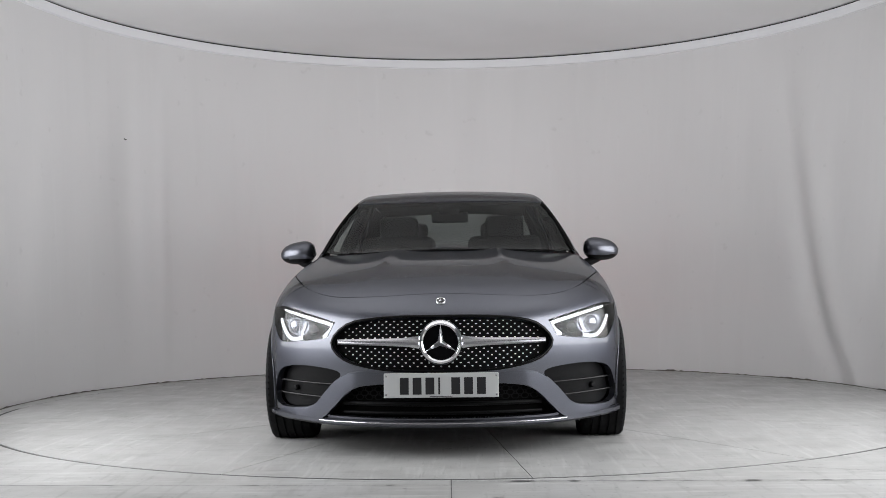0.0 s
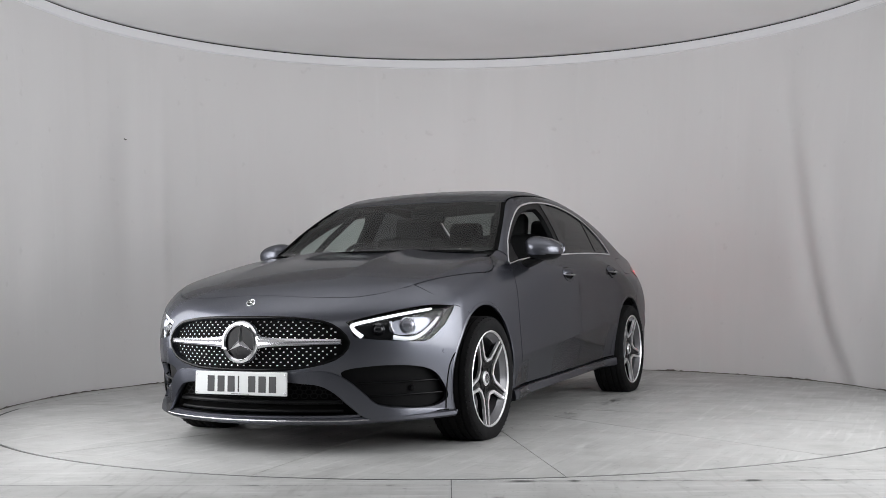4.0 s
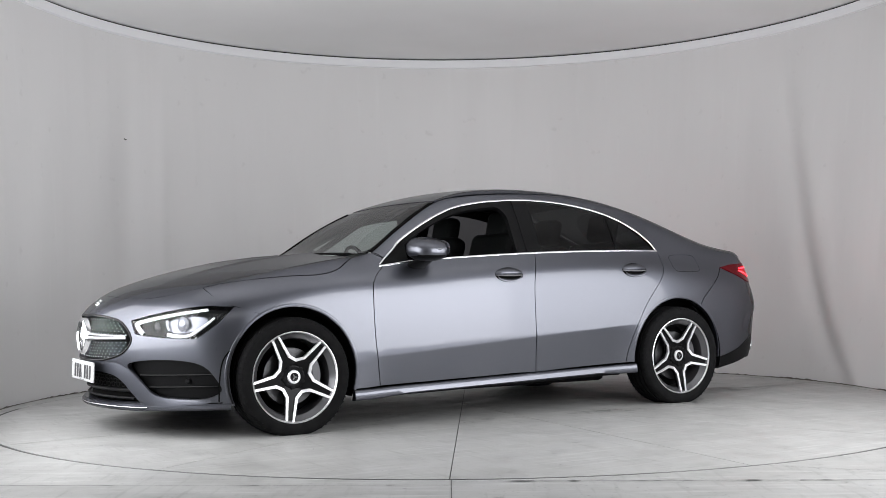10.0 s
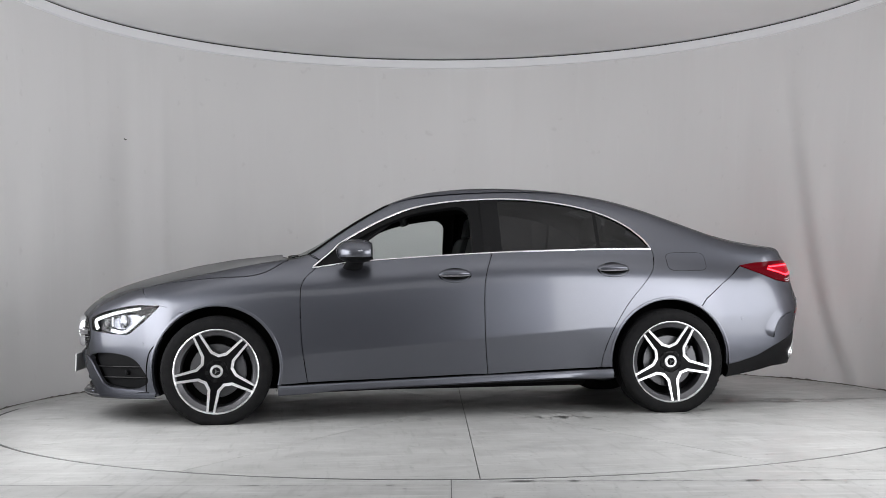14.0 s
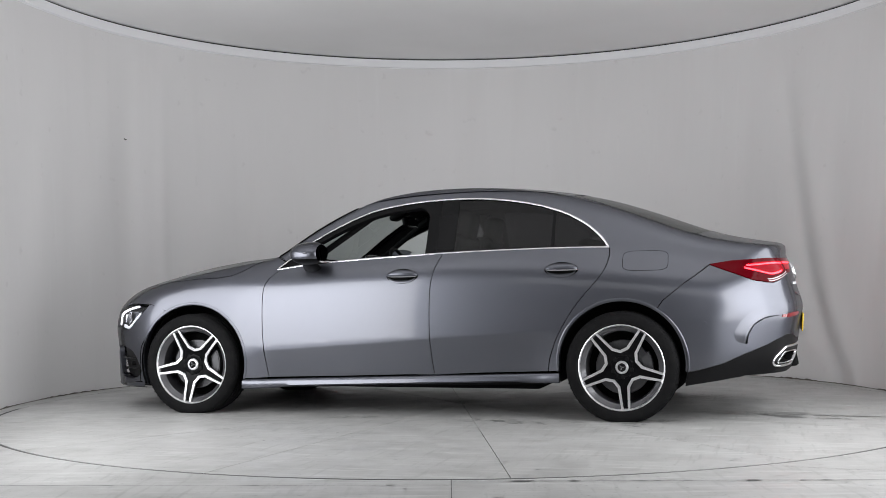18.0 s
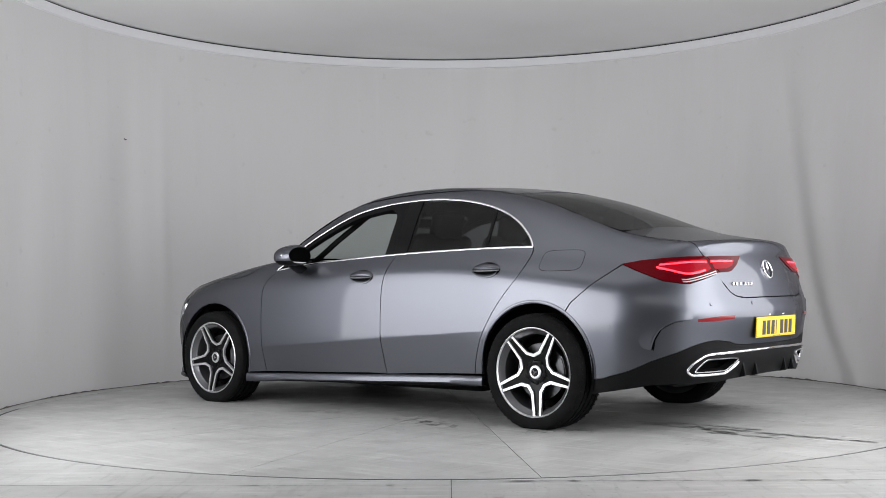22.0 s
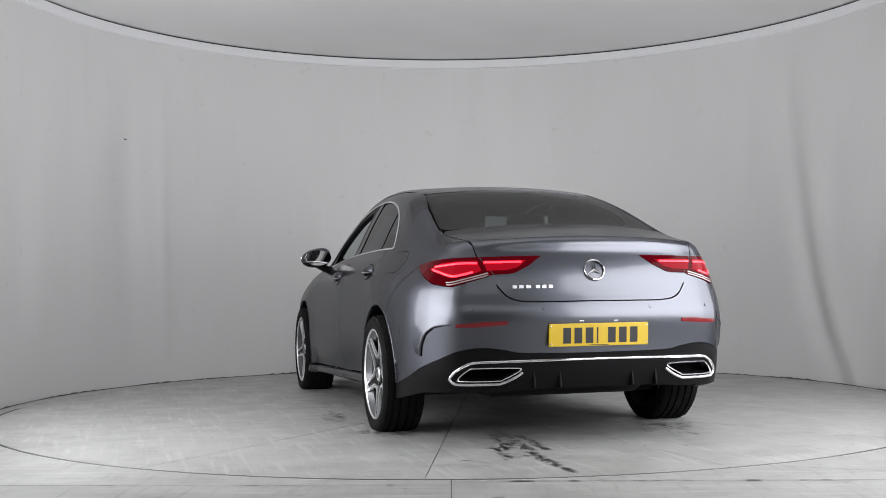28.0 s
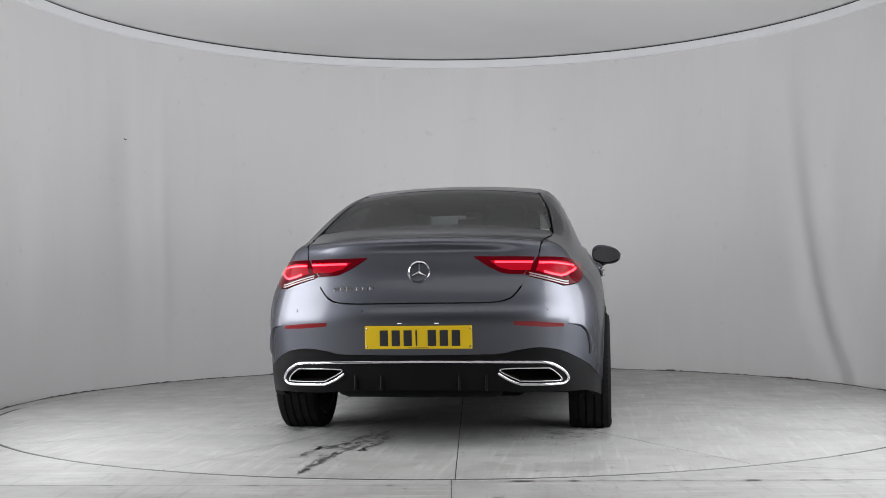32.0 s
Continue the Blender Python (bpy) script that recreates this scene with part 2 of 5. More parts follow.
    # joints of the fixed floor, with chipped edges
    rnd = random.Random(11)

    def joint(ax, ay, bx, by, width, z, chips):
        d = Vector((bx - ax, by - ay, 0))
        n = Vector((-d.y, d.x, 0)).normalized()
        bm = bmesh.new()
        steps = max(6, int(d.length / 0.03))
        prev = None
        for k in range(steps + 1):
            c = Vector((ax, ay, z)) + d * k / steps
            w = width * (0.5 + rnd.random())
            if rnd.random() < chips:
                w *= 3.5
            cur = (bm.verts.new(c + n * w), bm.verts.new(c - n * w * 0.6))
            if prev:
                bm.faces.new((prev[0], prev[1], cur[1], cur[0]))
            prev = cur
        tagged(part("floor_joint", bm, JOINT), "thin dark chipped joint in the concrete floor", "floor", kind="structure")

    joint(-4.5, -2.88, -0.05, -3.12, 0.0022, 0.003, 0.16)
    joint(-0.04, -3.03, 4.5, -3.21, 0.0024, 0.003, 0.22)
    joint(-0.05, -2.985, -0.03, -4.6, 0.002, 0.003, 0.05)
    joint(1.29, -2.72, 2.4, -3.15, 0.0015, 0.003, 0.05)
    # flecks and scuffs on the fixed floor
    bm = bmesh.new()
    for _ in range(330):
        a, r = radians(rnd.uniform(215, 325)), rnd.uniform(3.02, 4.4)
        x, y, turn = r * math.cos(a), r * math.sin(a), rnd.gauss(0, 0.5)
        sx, sy = rnd.uniform(0.003, 0.016) * (3 if rnd.random() < 0.06 else 1), rnd.uniform(0.002, 0.006)
        ring = []
        for i in range(8):
            q, k = 2 * math.pi * i / 8, rnd.uniform(0.5, 1.1)
            u, w = sx * k * math.cos(q), sy * k * math.sin(q)
            ring.append(bm.verts.new((x + u * math.cos(turn) - w * math.sin(turn), y + u * math.sin(turn) + w * math.cos(turn), 0.002)))
        bm.faces.new(ring)
    tagged(part("floor_scuff", bm, STAIN), "small dark flecks and scuffs on the floor", "floor", kind="structure")
    # rim, shadow gap and ceiling
    bm = bmesh.new()
    prof = [(3.275, 2.903), (3.275, 2.974), (3.30, 2.979), (3.42, 2.979), (3.42, 2.91), (3.30, 2.893)]
    lathe(bm, prof, 220, "Z", pose(0.09, 0.04, 0), closed=True)
    bmesh.ops.recalc_face_normals(bm, faces=bm.faces)
    tagged(part("trim_rim", bm, RIM), "white metal rim along the top of the curved wall", "trim", kind="structure")
    bm = bmesh.new()
    lathe(bm, [(3.29, 2.979), (3.29, 2.987)], 200, "Z", pose(0.09, 0.04, 0))
    tagged(part("trim_gap", bm, JOINT), "dark gap under the ceiling", "trim", kind="structure")
    vs, fs = [(0.09, 0.04, 3.05)], []
    for k in range(120):
        a = 2 * math.pi * k / 120
        vs.append((0.09 + 3.45 * math.cos(a), 0.04 + 3.45 * math.sin(a), 2.987))
    for k in range(120):
        fs.append((0, 1 + (k + 1) % 120, 1 + k))
    tagged(mesh_object("ceiling", vs, fs, CEIL, smooth=True), "round white stretched ceiling", "ceiling", kind="structure")
    # the dark hall round the studio
    x0, x1, y0, y1, h = -5.0, 5.0, -9.6, 5.4, 3.9
    for name, size, at in (("wall_back", (x1 - x0, 0.2, h), (0, y1, h / 2)), ("wall_front", (x1 - x0, 0.2, h), (0, y0, h / 2)),
                           ("wall_west", (0.2, y1 - y0, h), (x0, (y0 + y1) / 2, h / 2)), ("wall_east", (0.2, y1 - y0, h), (x1, (y0 + y1) / 2, h / 2)), ("ceiling_hall", (x1 - x0, y1 - y0, 0.2), (0, (y0 + y1) / 2, h))):
        bm = bmesh.new()
        box(bm, size, pose(*at))
        tagged(part(name, bm, DARKWALL), "plain grey wall of the hall", "wall", kind="structure")


studio()


# ---- the car's skin: one smooth surface, from which every panel is cut ----
def spline(xs, ys):
    """A natural cubic through the points, straight beyond them."""
    o = np.argsort(xs)
    x, y = np.array(xs, float)[o], np.array(ys, float)[o]
    n, h = len(x), np.diff(x)
    a, b = np.eye(n), np.zeros(n)
    for i in range(1, n - 1):
        a[i, i - 1:i + 2] = h[i - 1], 2 * (h[i - 1] + h[i]), h[i]
        b[i] = 6 * ((y[i + 1] - y[i]) / h[i] - (y[i] - y[i - 1]) / h[i - 1])
    m = np.linalg.solve(a, b)

    def at(q):
        q = np.asarray(q, float)
        c = np.clip(q, x[0], x[-1])
        k = np.clip(np.searchsorted(x, c) - 1, 0, n - 2)
        t, hk = c - x[k], h[k]
        s = (y[k + 1] - y[k]) / hk - hk * (2 * m[k] + m[k + 1]) / 6
        v = y[k] + s * t + m[k] / 2 * t ** 2 + (m[k + 1] - m[k]) / (6 * hk) * t ** 3
        s0 = (y[1] - y[0]) / h[0] - h[0] * m[1] / 6
        s1 = (y[-1] - y[-2]) / h[-1] + h[-1] * m[-2] / 6
        return v + np.where(q < x[0], (q - x[0]) * s0, 0) + np.where(q > x[-1], (q - x[-1]) * s1, 0)
    return at


def step(a, b, q):
    t = np.clip((np.asarray(q, float) - a) / (b - a), 0, 1)
    return t * t * (3 - 2 * t)


AXLE, HUB = 1.3645, 0.322
ARCH = 0.365
PLAN = spline([-2.4, -1.9, -1.36, -0.9, 0, 0.9, 1.36, 1.8, 2.4], [0.825, 0.873, 0.902, 0.894, 0.893, 0.893, 0.900, 0.890, 0.85])
SHOULDER = spline([2.3, 2.0, 1.7, 1.36, 1.1, 0.8, 0.3, -0.3, -0.8, -1.28, -1.63, -1.9, -2.3], [0.66, 0.735, 0.805, 0.878, 0.913, 0.926, 0.96, 0.993, 0.995, 0.955, 0.915, 0.88, 0.84])
INSET = spline([-0.5, -0.35, -0.22, -0.13, -0.06, 0, 0.1, 0.2, 0.3, 0.4, 0.5], [0, 0.006, 0.014, 0.028, 0.06, 0.105, 0.158, 0.208, 0.265, 0.335, 0.43])
TOP = spline([2.75, 2.5, 2.35, 2.2, 2.05, 1.75, 1.42, 1.1, 1.0, 0.93, 0.86, 0.64, 0.42, 0.26, 0, -0.33, -0.6, -0.9, -1.23, -1.48, -1.72, -1.9, -2.1, -2.35, -2.6],
             [0.36, 0.53, 0.64, 0.728, 0.795, 0.886, 0.943, 0.972, 0.981, 0.995, 1.020, 1.143, 1.270, 1.345, 1.404, 1.422, 1.414, 1.386, 1.323, 1.245, 1.157, 1.096, 1.052, 1.012, 0.975])
SWEEP = spline([2.6, 1.6, 1.1, 0.85, 0.6, 0.1, -0.4, -0.9, -1.5, -2.4], [0.22, 0.25, 0.24, 0.14, 0.03, 0.04, 0, -0.15, -0.22, -0.12])
CROWN = spline([2.4, 1.8, 1.3, 0.9, 0.6, 0.3, -0.4, -1.0, -1.6, -2.0, -2.4], [0.05, 0.09, 0.07, 0.025, 0.03, 0.055, 0.082, 0.10, 0.10, 0.09, 0.07])
NOSE = spline([0.1, 0.2, 0.3, 0.4, 0.48, 0.56, 0.62, 0.67, 0.72, 0.8], [2.235, 2.245, 2.255, 2.268, 2.277, 2.277, 2.266, 2.245, 2.21, 2.13])
TAIL = spline([0.15, 0.25, 0.35, 0.45, 0.55, 0.605, 0.635, 0.68, 0.73, 0.8, 0.86, 0.92, 0.965, 1.0, 1.03], [2.23, 2.285, 2.320, 2.334, 2.350, 2.361, 2.364, 2.357, 2.341, 2.322, 2.306, 2.282, 2.268, 2.276, 2.28])


def smax(a, b, k):
    h = np.maximum(k - np.abs(a - b), 0) / k
    return np.maximum(a, b) + h * h * k / 4


def skin(p):
    """Below zero inside the car, above it outside; x ahead, y to the left, z up."""
    x, y, z = p[..., 0], np.abs(p[..., 1]), p[..., 2]
    d = z - SHOULDER(x)
    low = 0.394 + (0.86 - x) * 0.071 - z
    crease = step(-1.1, -0.8, x) * (1 - step(0.7, 1.0, x))
    soft = 0.5 * (low + np.sqrt(low * low + 0.000012))
    inset = np.where(d > -0.5, INSET(d), 0) + soft * (0.06 + 0.13 * crease)
    half = PLAN(x) - inset
    side = y - half
    xe = x + SWEEP(x) * y * y
    slope = (TOP(xe + 0.01) - TOP(xe - 0.01)) / 0.02
    crest = y - 0.27 - 0.08 * (x - 1.0)
    ridge = 0.026 * np.exp(-np.sqrt(crest ** 2 + 0.00006) / np.where(crest > 0, 0.10, 0.06)) * step(0.94, 1.0, x) * (1 - step(1.1, 2.05, x))
    top = (z - TOP(xe) + CROWN(x) * y * y - ridge) / np.sqrt(1 + slope ** 2)
    nose = (x - NOSE(z) + 0.5 * y ** 2 + 0.35 * y ** 6) * 0.85
    tail = (-x - TAIL(z) - 0.014 + 0.14 * y ** 2 + 0.50 * y ** 6) * 0.95
    f = smax(side, top, 0.07 - 0.035 * step(0.0, 0.15, d) * step(-0.6, 0.2, x))
    f = smax(f, nose, 0.08)
    return smax(f, tail, 0.05 + 0.13 * step(0.35, 0.75, y) * (1 - 0.6 * step(0.80, 1.0, z)))


def solve(origin, way, far=1.6):
    lo, hi = np.zeros(len(origin)), np.full(len(origin), far)
    for _ in range(36):
        mid = (lo + hi) / 2
        inside = skin(origin + way * mid[:, None]) < 0
        lo, hi = np.where(inside, mid, lo), np.where(inside, hi, mid)
    return origin + way * lo[:, None]


ROUND = 0.9
FRONT_X, REAR_X = 1.4, -1.5


def wrap_front(uv, inset=0.0):
    """(run, height): run 0 at the nose, growing along the left flank, negative along the right."""
    q, z = uv[:, 0], uv[:, 1]
    lim = ROUND * math.pi / 2
    a = np.clip(q, -lim, lim) / ROUND
    x0 = FRONT_X - np.maximum(np.abs(q) - lim, 0)
    o = np.stack([x0, 0 * x0, z], 1)
    w = np.stack([np.cos(a), np.sin(a), 0 * a], 1)
    return solve(o, w) - w * inset


def wrap_rear(uv, inset=0.0):
    q, z = uv[:, 0], uv[:, 1]
    lim = ROUND * math.pi / 2
    a = np.clip(q, -lim, lim) / ROUND
    x0 = REAR_X + np.maximum(np.abs(q) - lim, 0)
    o = np.stack([x0, 0 * x0, z], 1)
    w = np.stack([-np.cos(a), np.sin(a), 0 * a], 1)
    return solve(o, w) - w * inset


def over(uv, inset=0.0):
    """(x, y) seen from above."""
    o = np.stack([uv[:, 0], uv[:, 1], np.full(len(uv), 0.35)], 1)
    w = np.tile([0.0, 0.0, 1.0], (len(uv), 1))
    return solve(o, w) - w * inset


def flank(uv, inset=0.0):
    """(x, z) seen from the left."""
    o = np.stack([uv[:, 0], 0 * uv[:, 0], uv[:, 1]], 1)
    w = np.tile([0.0, 1.0, 0.0], (len(uv), 1))
    return solve(o, w) - w * inset


def boot(uv, inset=0.0):
    """(degrees, y): 0 straight back, 90 straight up, about a line inside the boot."""
    a = np.radians(uv[:, 0] * 100)
    o = np.stack([np.full(len(uv), -1.85), uv[:, 1], np.full(len(uv), 0.62)], 1)
    w = np.stack([-np.cos(a), 0 * a, np.sin(a)], 1)
    return solve(o, w) - w * inset


def run_front(x, y):
    """The run of a place on the nose or flank."""
    if x < FRONT_X:
        return math.copysign(ROUND * math.pi / 2 + FRONT_X - x, y)
    return ROUND * math.atan2(y, x - FRONT_X)


def run_rear(x, y):
    if x > REAR_X:
        return math.copysign(ROUND * math.pi / 2 + x - REAR_X, y)
    return ROUND * math.atan2(y, REAR_X - x)


def gradient(p):
    e = 1e-4
    g = np.stack([skin(p + e * np.eye(3)[i]) - skin(p - e * np.eye(3)[i]) for i in range(3)], 1)
    return g / np.linalg.norm(g, axis=1)[:, None]


def resample(loop, size):
    pts = [np.array(q, float) for q in loop]
    out = []
    for a, b in zip(pts, pts[1:] + pts[:1]):
        n = max(1, int(math.ceil(np.linalg.norm(b - a) / size)))
        out += [a + (b - a) * k / n for k in range(n)]
    return np.array(out)


def inside(points, loops):
    hit = np.zeros(len(points), bool)
    x, y = points[:, 0], points[:, 1]
    for lp in loops:
        a, b = lp, np.roll(lp, -1, 0)
        for (ax, ay), (bx, by) in zip(a, b):
            if ay != by:
                hit ^= ((ay > y) != (by > y)) & (x < (bx - ax) * (y - ay) / (by - ay) + ax)
    return hit


def curve(points, n=8, closed=False):
    """A rounded line through 2D points."""
    p = [np.array(q, float) for q in points]
    out = []
    m = len(p)
    for i in range(m if closed else m - 1):
        g = lambda k: p[k % m] if closed else p[min(max(k, 0), m - 1)]
        a, b, c, d = g(i - 1), g(i), g(i + 1), g(i + 2)
        for k in range(n):
            t = k / n
            out.append(0.5 * (2 * b + (c - a) * t + (2 * a - 5 * b + 4 * c - d) * t * t + (3 * b - a - 3 * c + d) * t ** 3))
    if not closed:
        out.append(p[-1])
    return [tuple(q) for q in out]


from mathutils.geometry import delaunay_2d_cdt


def panel(name, loops, lift, material, parent, label="", size=0.03, inset=0.0, skirt=0.012, mirror=False, edge=None, lines=()):
    """A piece of the skin inside the outline loops, with its edges turned inwards."""
    loops = [resample(lp, edge or size * 0.6) for lp in loops]
    lo, hi = loops[0].min(0), loops[0].max(0)
    gx, gy = np.meshgrid(np.arange(lo[0], hi[0], size), np.arange(lo[1], hi[1], size))
    grid = np.stack([gx.ravel(), gy.ravel()], 1)
    grid = grid[inside(grid, loops)]
    rim = np.concatenate(loops)
    if len(grid):
        keep = np.ones(len(grid), bool)
        for k in range(0, len(grid), 500):
            dd = np.linalg.norm(grid[k:k + 500, None] - rim[None], axis=2).min(1)
            keep[k:k + 500] = dd > size * 0.45
        grid = grid[keep]
    pts = np.concatenate([rim, grid]) if len(grid) else rim
    extra = [np.array(ln, float) for ln in lines]
    if extra and len(grid):
        near = np.min([np.abs(grid[:, 1] - np.interp(grid[:, 0], ln[:, 0], ln[:, 1])) for ln in extra], 0)
        pts = np.concatenate([rim, grid[near > size * 0.3]])
    edges, at = [], len(pts)
    for ln in extra:
        edges += [(at + i, at + i + 1) for i in range(len(ln) - 1)]
        at += len(ln)
    if extra:
        pts = np.concatenate([pts] + extra)
    at = 0
    for lp in loops:
        n = len(lp)
        edges += [(at + i, at + (i + 1) % n) for i in range(n)]
        at += n
    v2, _, tri, orig, _, _ = delaunay_2d_cdt([Vector(q) for q in pts], edges, [], 0, 1e-7)
    v2 = np.array([tuple(q) for q in v2])
    tri = np.array([t for t in tri if len(t) == 3])
    tri = tri[inside(v2[tri].mean(1), loops)]
    p3 = lift(v2, 0.0)
    nor = gradient(p3)
    p3 = p3 - nor * inset
    a, b, c = p3[tri[:, 0]], p3[tri[:, 1]], p3[tri[:, 2]]
    flip = (np.cross(b - a, c - a) * nor[tri[:, 0]]).sum(1) < 0
    tri[flip] = tri[flip][:, ::-1]
    verts, faces, normals = list(p3), [tuple(t) for t in tri], list(nor)
    if skirt:
        count = {}
        for t in faces:
            for i in range(3):
                e = (t[i], t[(i + 1) % 3])
                count[tuple(sorted(e))] = count.get(tuple(sorted(e)), []) + [e]
        for es in count.values():
            if len(es) == 1:
                i, j = es[0]
                u, w = p3[i], p3[j]
                q = len(verts)
                verts += [u, w, w - nor[j] * skirt, u - nor[i] * skirt]
                side = np.cross(w - u, nor[i])
                side = side / (np.linalg.norm(side) + 1e-12)
                normals += [side] * 4
                faces.append((q + 1, q, q + 3, q + 2))
    obs = [mesh_object(name, verts, faces, material, parent, label, True, normals)]
    if mirror:
        f = np.array([1, -1, 1])
        obs.append(mesh_object(name, [v * f for v in verts], [t[::-1] for t in faces], material, parent, label, True, [n * f for n in normals]))
    return obs


def ribbon(name, path, width, height, material, parent, label="", mirror=False, half_round=False):
    """A trim strip that lies on the skin: path of places, width across it on the skin, height above it."""
    p = np.array(path, float)
    nor = gradient(p)
    tan = np.gradient(p, axis=0)
    tan /= np.linalg.norm(tan, axis=1)[:, None]
    across = np.cross(nor, tan)
    prof = [(-0.5, -0.6), (-0.5, 0.5), (-0.28, 1.0), (0.28, 1.0), (0.5, 0.5), (0.5, -0.6)]
    if half_round:
        prof = [(-0.5, -0.4), (-0.48, 0.25), (-0.36, 0.68), (-0.15, 0.95), (0.15, 0.95), (0.36, 0.68), (0.48, 0.25), (0.5, -0.4)]
    verts, faces = [], []
    for i in range(len(p)):
        verts += [p[i] + across[i] * width * u + nor[i] * height * v for u, v in prof]
    m = len(prof)
    for i in range(len(p) - 1):
        for k in range(m):
            faces.append((i * m + k, i * m + (k + 1) % m, (i + 1) * m + (k + 1) % m, (i + 1) * m + k))
    faces += [tuple(range(m))[::-1], tuple(range((len(p) - 1) * m, len(p) * m))]
    obs = []
    for f in ((1, -1) if mirror else (1,)):
        ob = mesh_object(name, [v * np.array([1, f, 1]) for v in verts], faces if f < 0 else [t[::-1] for t in faces], material, parent, label, True)
        ob.data.set_sharp_from_angle(angle=radians(40))
        bm = bmesh.new()
        bm.from_mesh(ob.data)
        bmesh.ops.recalc_face_normals(bm, faces=bm.faces)
        bm.to_mesh(ob.data)
        bm.free()
        obs.append(ob)
    return obs


def arc(cx, cz, r, a0, a1, n=22):
    return [(cx + r * math.cos(radians(a0 + (a1 - a0) * k / n)), cz + r * math.sin(radians(a0 + (a1 - a0) * k / n))) for k in range(n + 1)]


car = new("car")
tagged(car, "grey metallic four-door coupe with black and chrome trim on the turntable", "car")

G = 0.0025  # half of a shut line
# shared lines of the flank, (x, z)
DOOR_FRONT = curve([(0.79, 0.895), (0.85, 0.84), (0.877, 0.753), (0.872, 0.477), (0.839, 0.232)])
DOOR_SPLIT = curve([(-0.284, 0.983), (-0.242, 0.875), (-0.221, 0.74), (-0.221, 0.469), (-0.238, 0.255)])
DOOR_REAR = curve([(-1.29, 1.0), (-1.292, 0.944), (-1.254, 0.844), (-1.103, 0.663), (-1.001, 0.497), (-0.949, 0.364), (-0.934, 0.282)])
BELT = curve([(0.80, 0.905), (0.47, 0.944), (-0.267, 0.984), (-0.908, 1.001), (-1.285, 1.001)])
ROOFLINE = curve([(0.80, 0.912), (0.689, 1.002), (0.624, 1.06), (0.421, 1.175), (0.214, 1.262), (0.002, 1.304), (-0.209, 1.322), (-0.421, 1.325), (-0.632, 1.309),
                  (-0.84, 1.272), (-1.011, 1.218), (-1.146, 1.146), (-1.24, 1.065), (-1.285, 1.001)])


def shift(line, dx, dz=0.0):
    return [(x + dx, z + dz) for x, z in line]


def body_panels():
    bottom = lambda x: 0.229 + (0.839 - x) * 0.0293
    # doors
    front = shift(DOOR_FRONT, -G) + [(0.3, bottom(0.3)), (-0.1, bottom(-0.1))] + shift(DOOR_SPLIT, G)[::-1] + [(x, z) for x, z in BELT if -0.27 < x < 0.78][::-1]
    rear = shift(DOOR_SPLIT, -G) + [(-0.5, bottom(-0.5))] + shift(DOOR_REAR, G)[::-1] + [(x, z) for x, z in BELT if -1.27 < x < -0.30][::-1]
    doors = []
    for nm, lp in (("front_door", front), ("rear_door", rear)):
        fold = [[(x, 0.394 + (0.86 - x) * 0.071 + dz) for x in np.arange(-1.2, 1.0, 0.02)] for dz in (-0.024, -0.014, -0.006, 0.0, 0.006, 0.014, 0.024)]
        fold = [[q for q in ln if min(u for u, _ in lp) + 0.01 < q[0] < max(u for u, _ in lp) - 0.01] for ln in fold]
        doors.append(panel(nm, [lp], flank, PAINT, car, mirror=True, size=0.028, lines=fold))
    # front wing, up to the bonnet edge
    edge = curve([(1.80, 0.692), (1.70, 0.728), (1.5, 0.778), (1.28, 0.818), (1.17, 0.827), (1.063, 0.809), (0.960, 0.748)], 6) + [(0.94, 0.737), (0.89, 0.732), (0.83, 0.730)]
    e3 = over(np.array(edge))
    topline = [(float(a), float(c) - 0.0015) for a, b, c in e3]
    joint = [(0.757, float(np.interp(0.757, [q[0] for q in ROOFLINE[::-1]], [q[1] for q in ROOFLINE[::-1]])))]
    topline += joint + [q for q in ROOFLINE[::-1] if 0.76 < q[0] < 0.798]
    arch = arc(AXLE, HUB, ARCH, 62, 196)
    wing = topline + shift(DOOR_FRONT, G) + [(0.90, 0.2275), (1.006, 0.2235)] + [q for q in arch[::-1]] + [(1.66, 0.688), (1.74, 0.708)]
    to_run = lambda lp: [(run_front(x, float(flank(np.array([(x, z)]))[0][1])), z) for x, z in lp]
    panel("front_wing", [to_run(wing)], wrap_front, PAINT, car, mirror=True, size=0.028)
    return doors, topline


doors, WING_TOP = body_panels()

# bonnet, glass and roof, seen from above (x, y)
half = curve([(2.135, 0.0), (2.12, 0.25), (2.06, 0.45), (1.97, 0.575), (1.85, 0.665), (1.70, 0.725), (1.5, 0.775), (1.28, 0.815), (1.17, 0.824), (1.065, 0.806), (0.963, 0.745)])
cowl = curve([(0.945, 0.72), (0.965, 0.60), (0.988, 0.3), (0.995, 0.0)])
loop = half + cowl
panel("bonnet", [loop + [(x, -y) for x, y in loop[::-1][1:-1]]], over, PAINT, car, size=0.02)
ws = curve([(0.945, 0.0), (0.93, 0.3), (0.89, 0.60), (0.838, 0.715)]) + curve([(0.812, 0.727), (0.56, 0.658), (0.325, 0.583)]) + curve([(0.31, 0.572), (0.328, 0.3), (0.335, 0.0)])
panel("windscreen", [ws + [(x, -y) for x, y in ws[::-1][1:-1]]], over, SCREEN, car, "slightly tinted windscreen", size=0.04, inset=0.002, skirt=0)
inner = curve([(0.918, 0.0), (0.903, 0.3), (0.865, 0.57), (0.82, 0.670)]) + curve([(0.79, 0.672), (0.56, 0.612), (0.36, 0.545)]) + curve([(0.345, 0.53), (0.350, 0.3), (0.355, 0.0)])
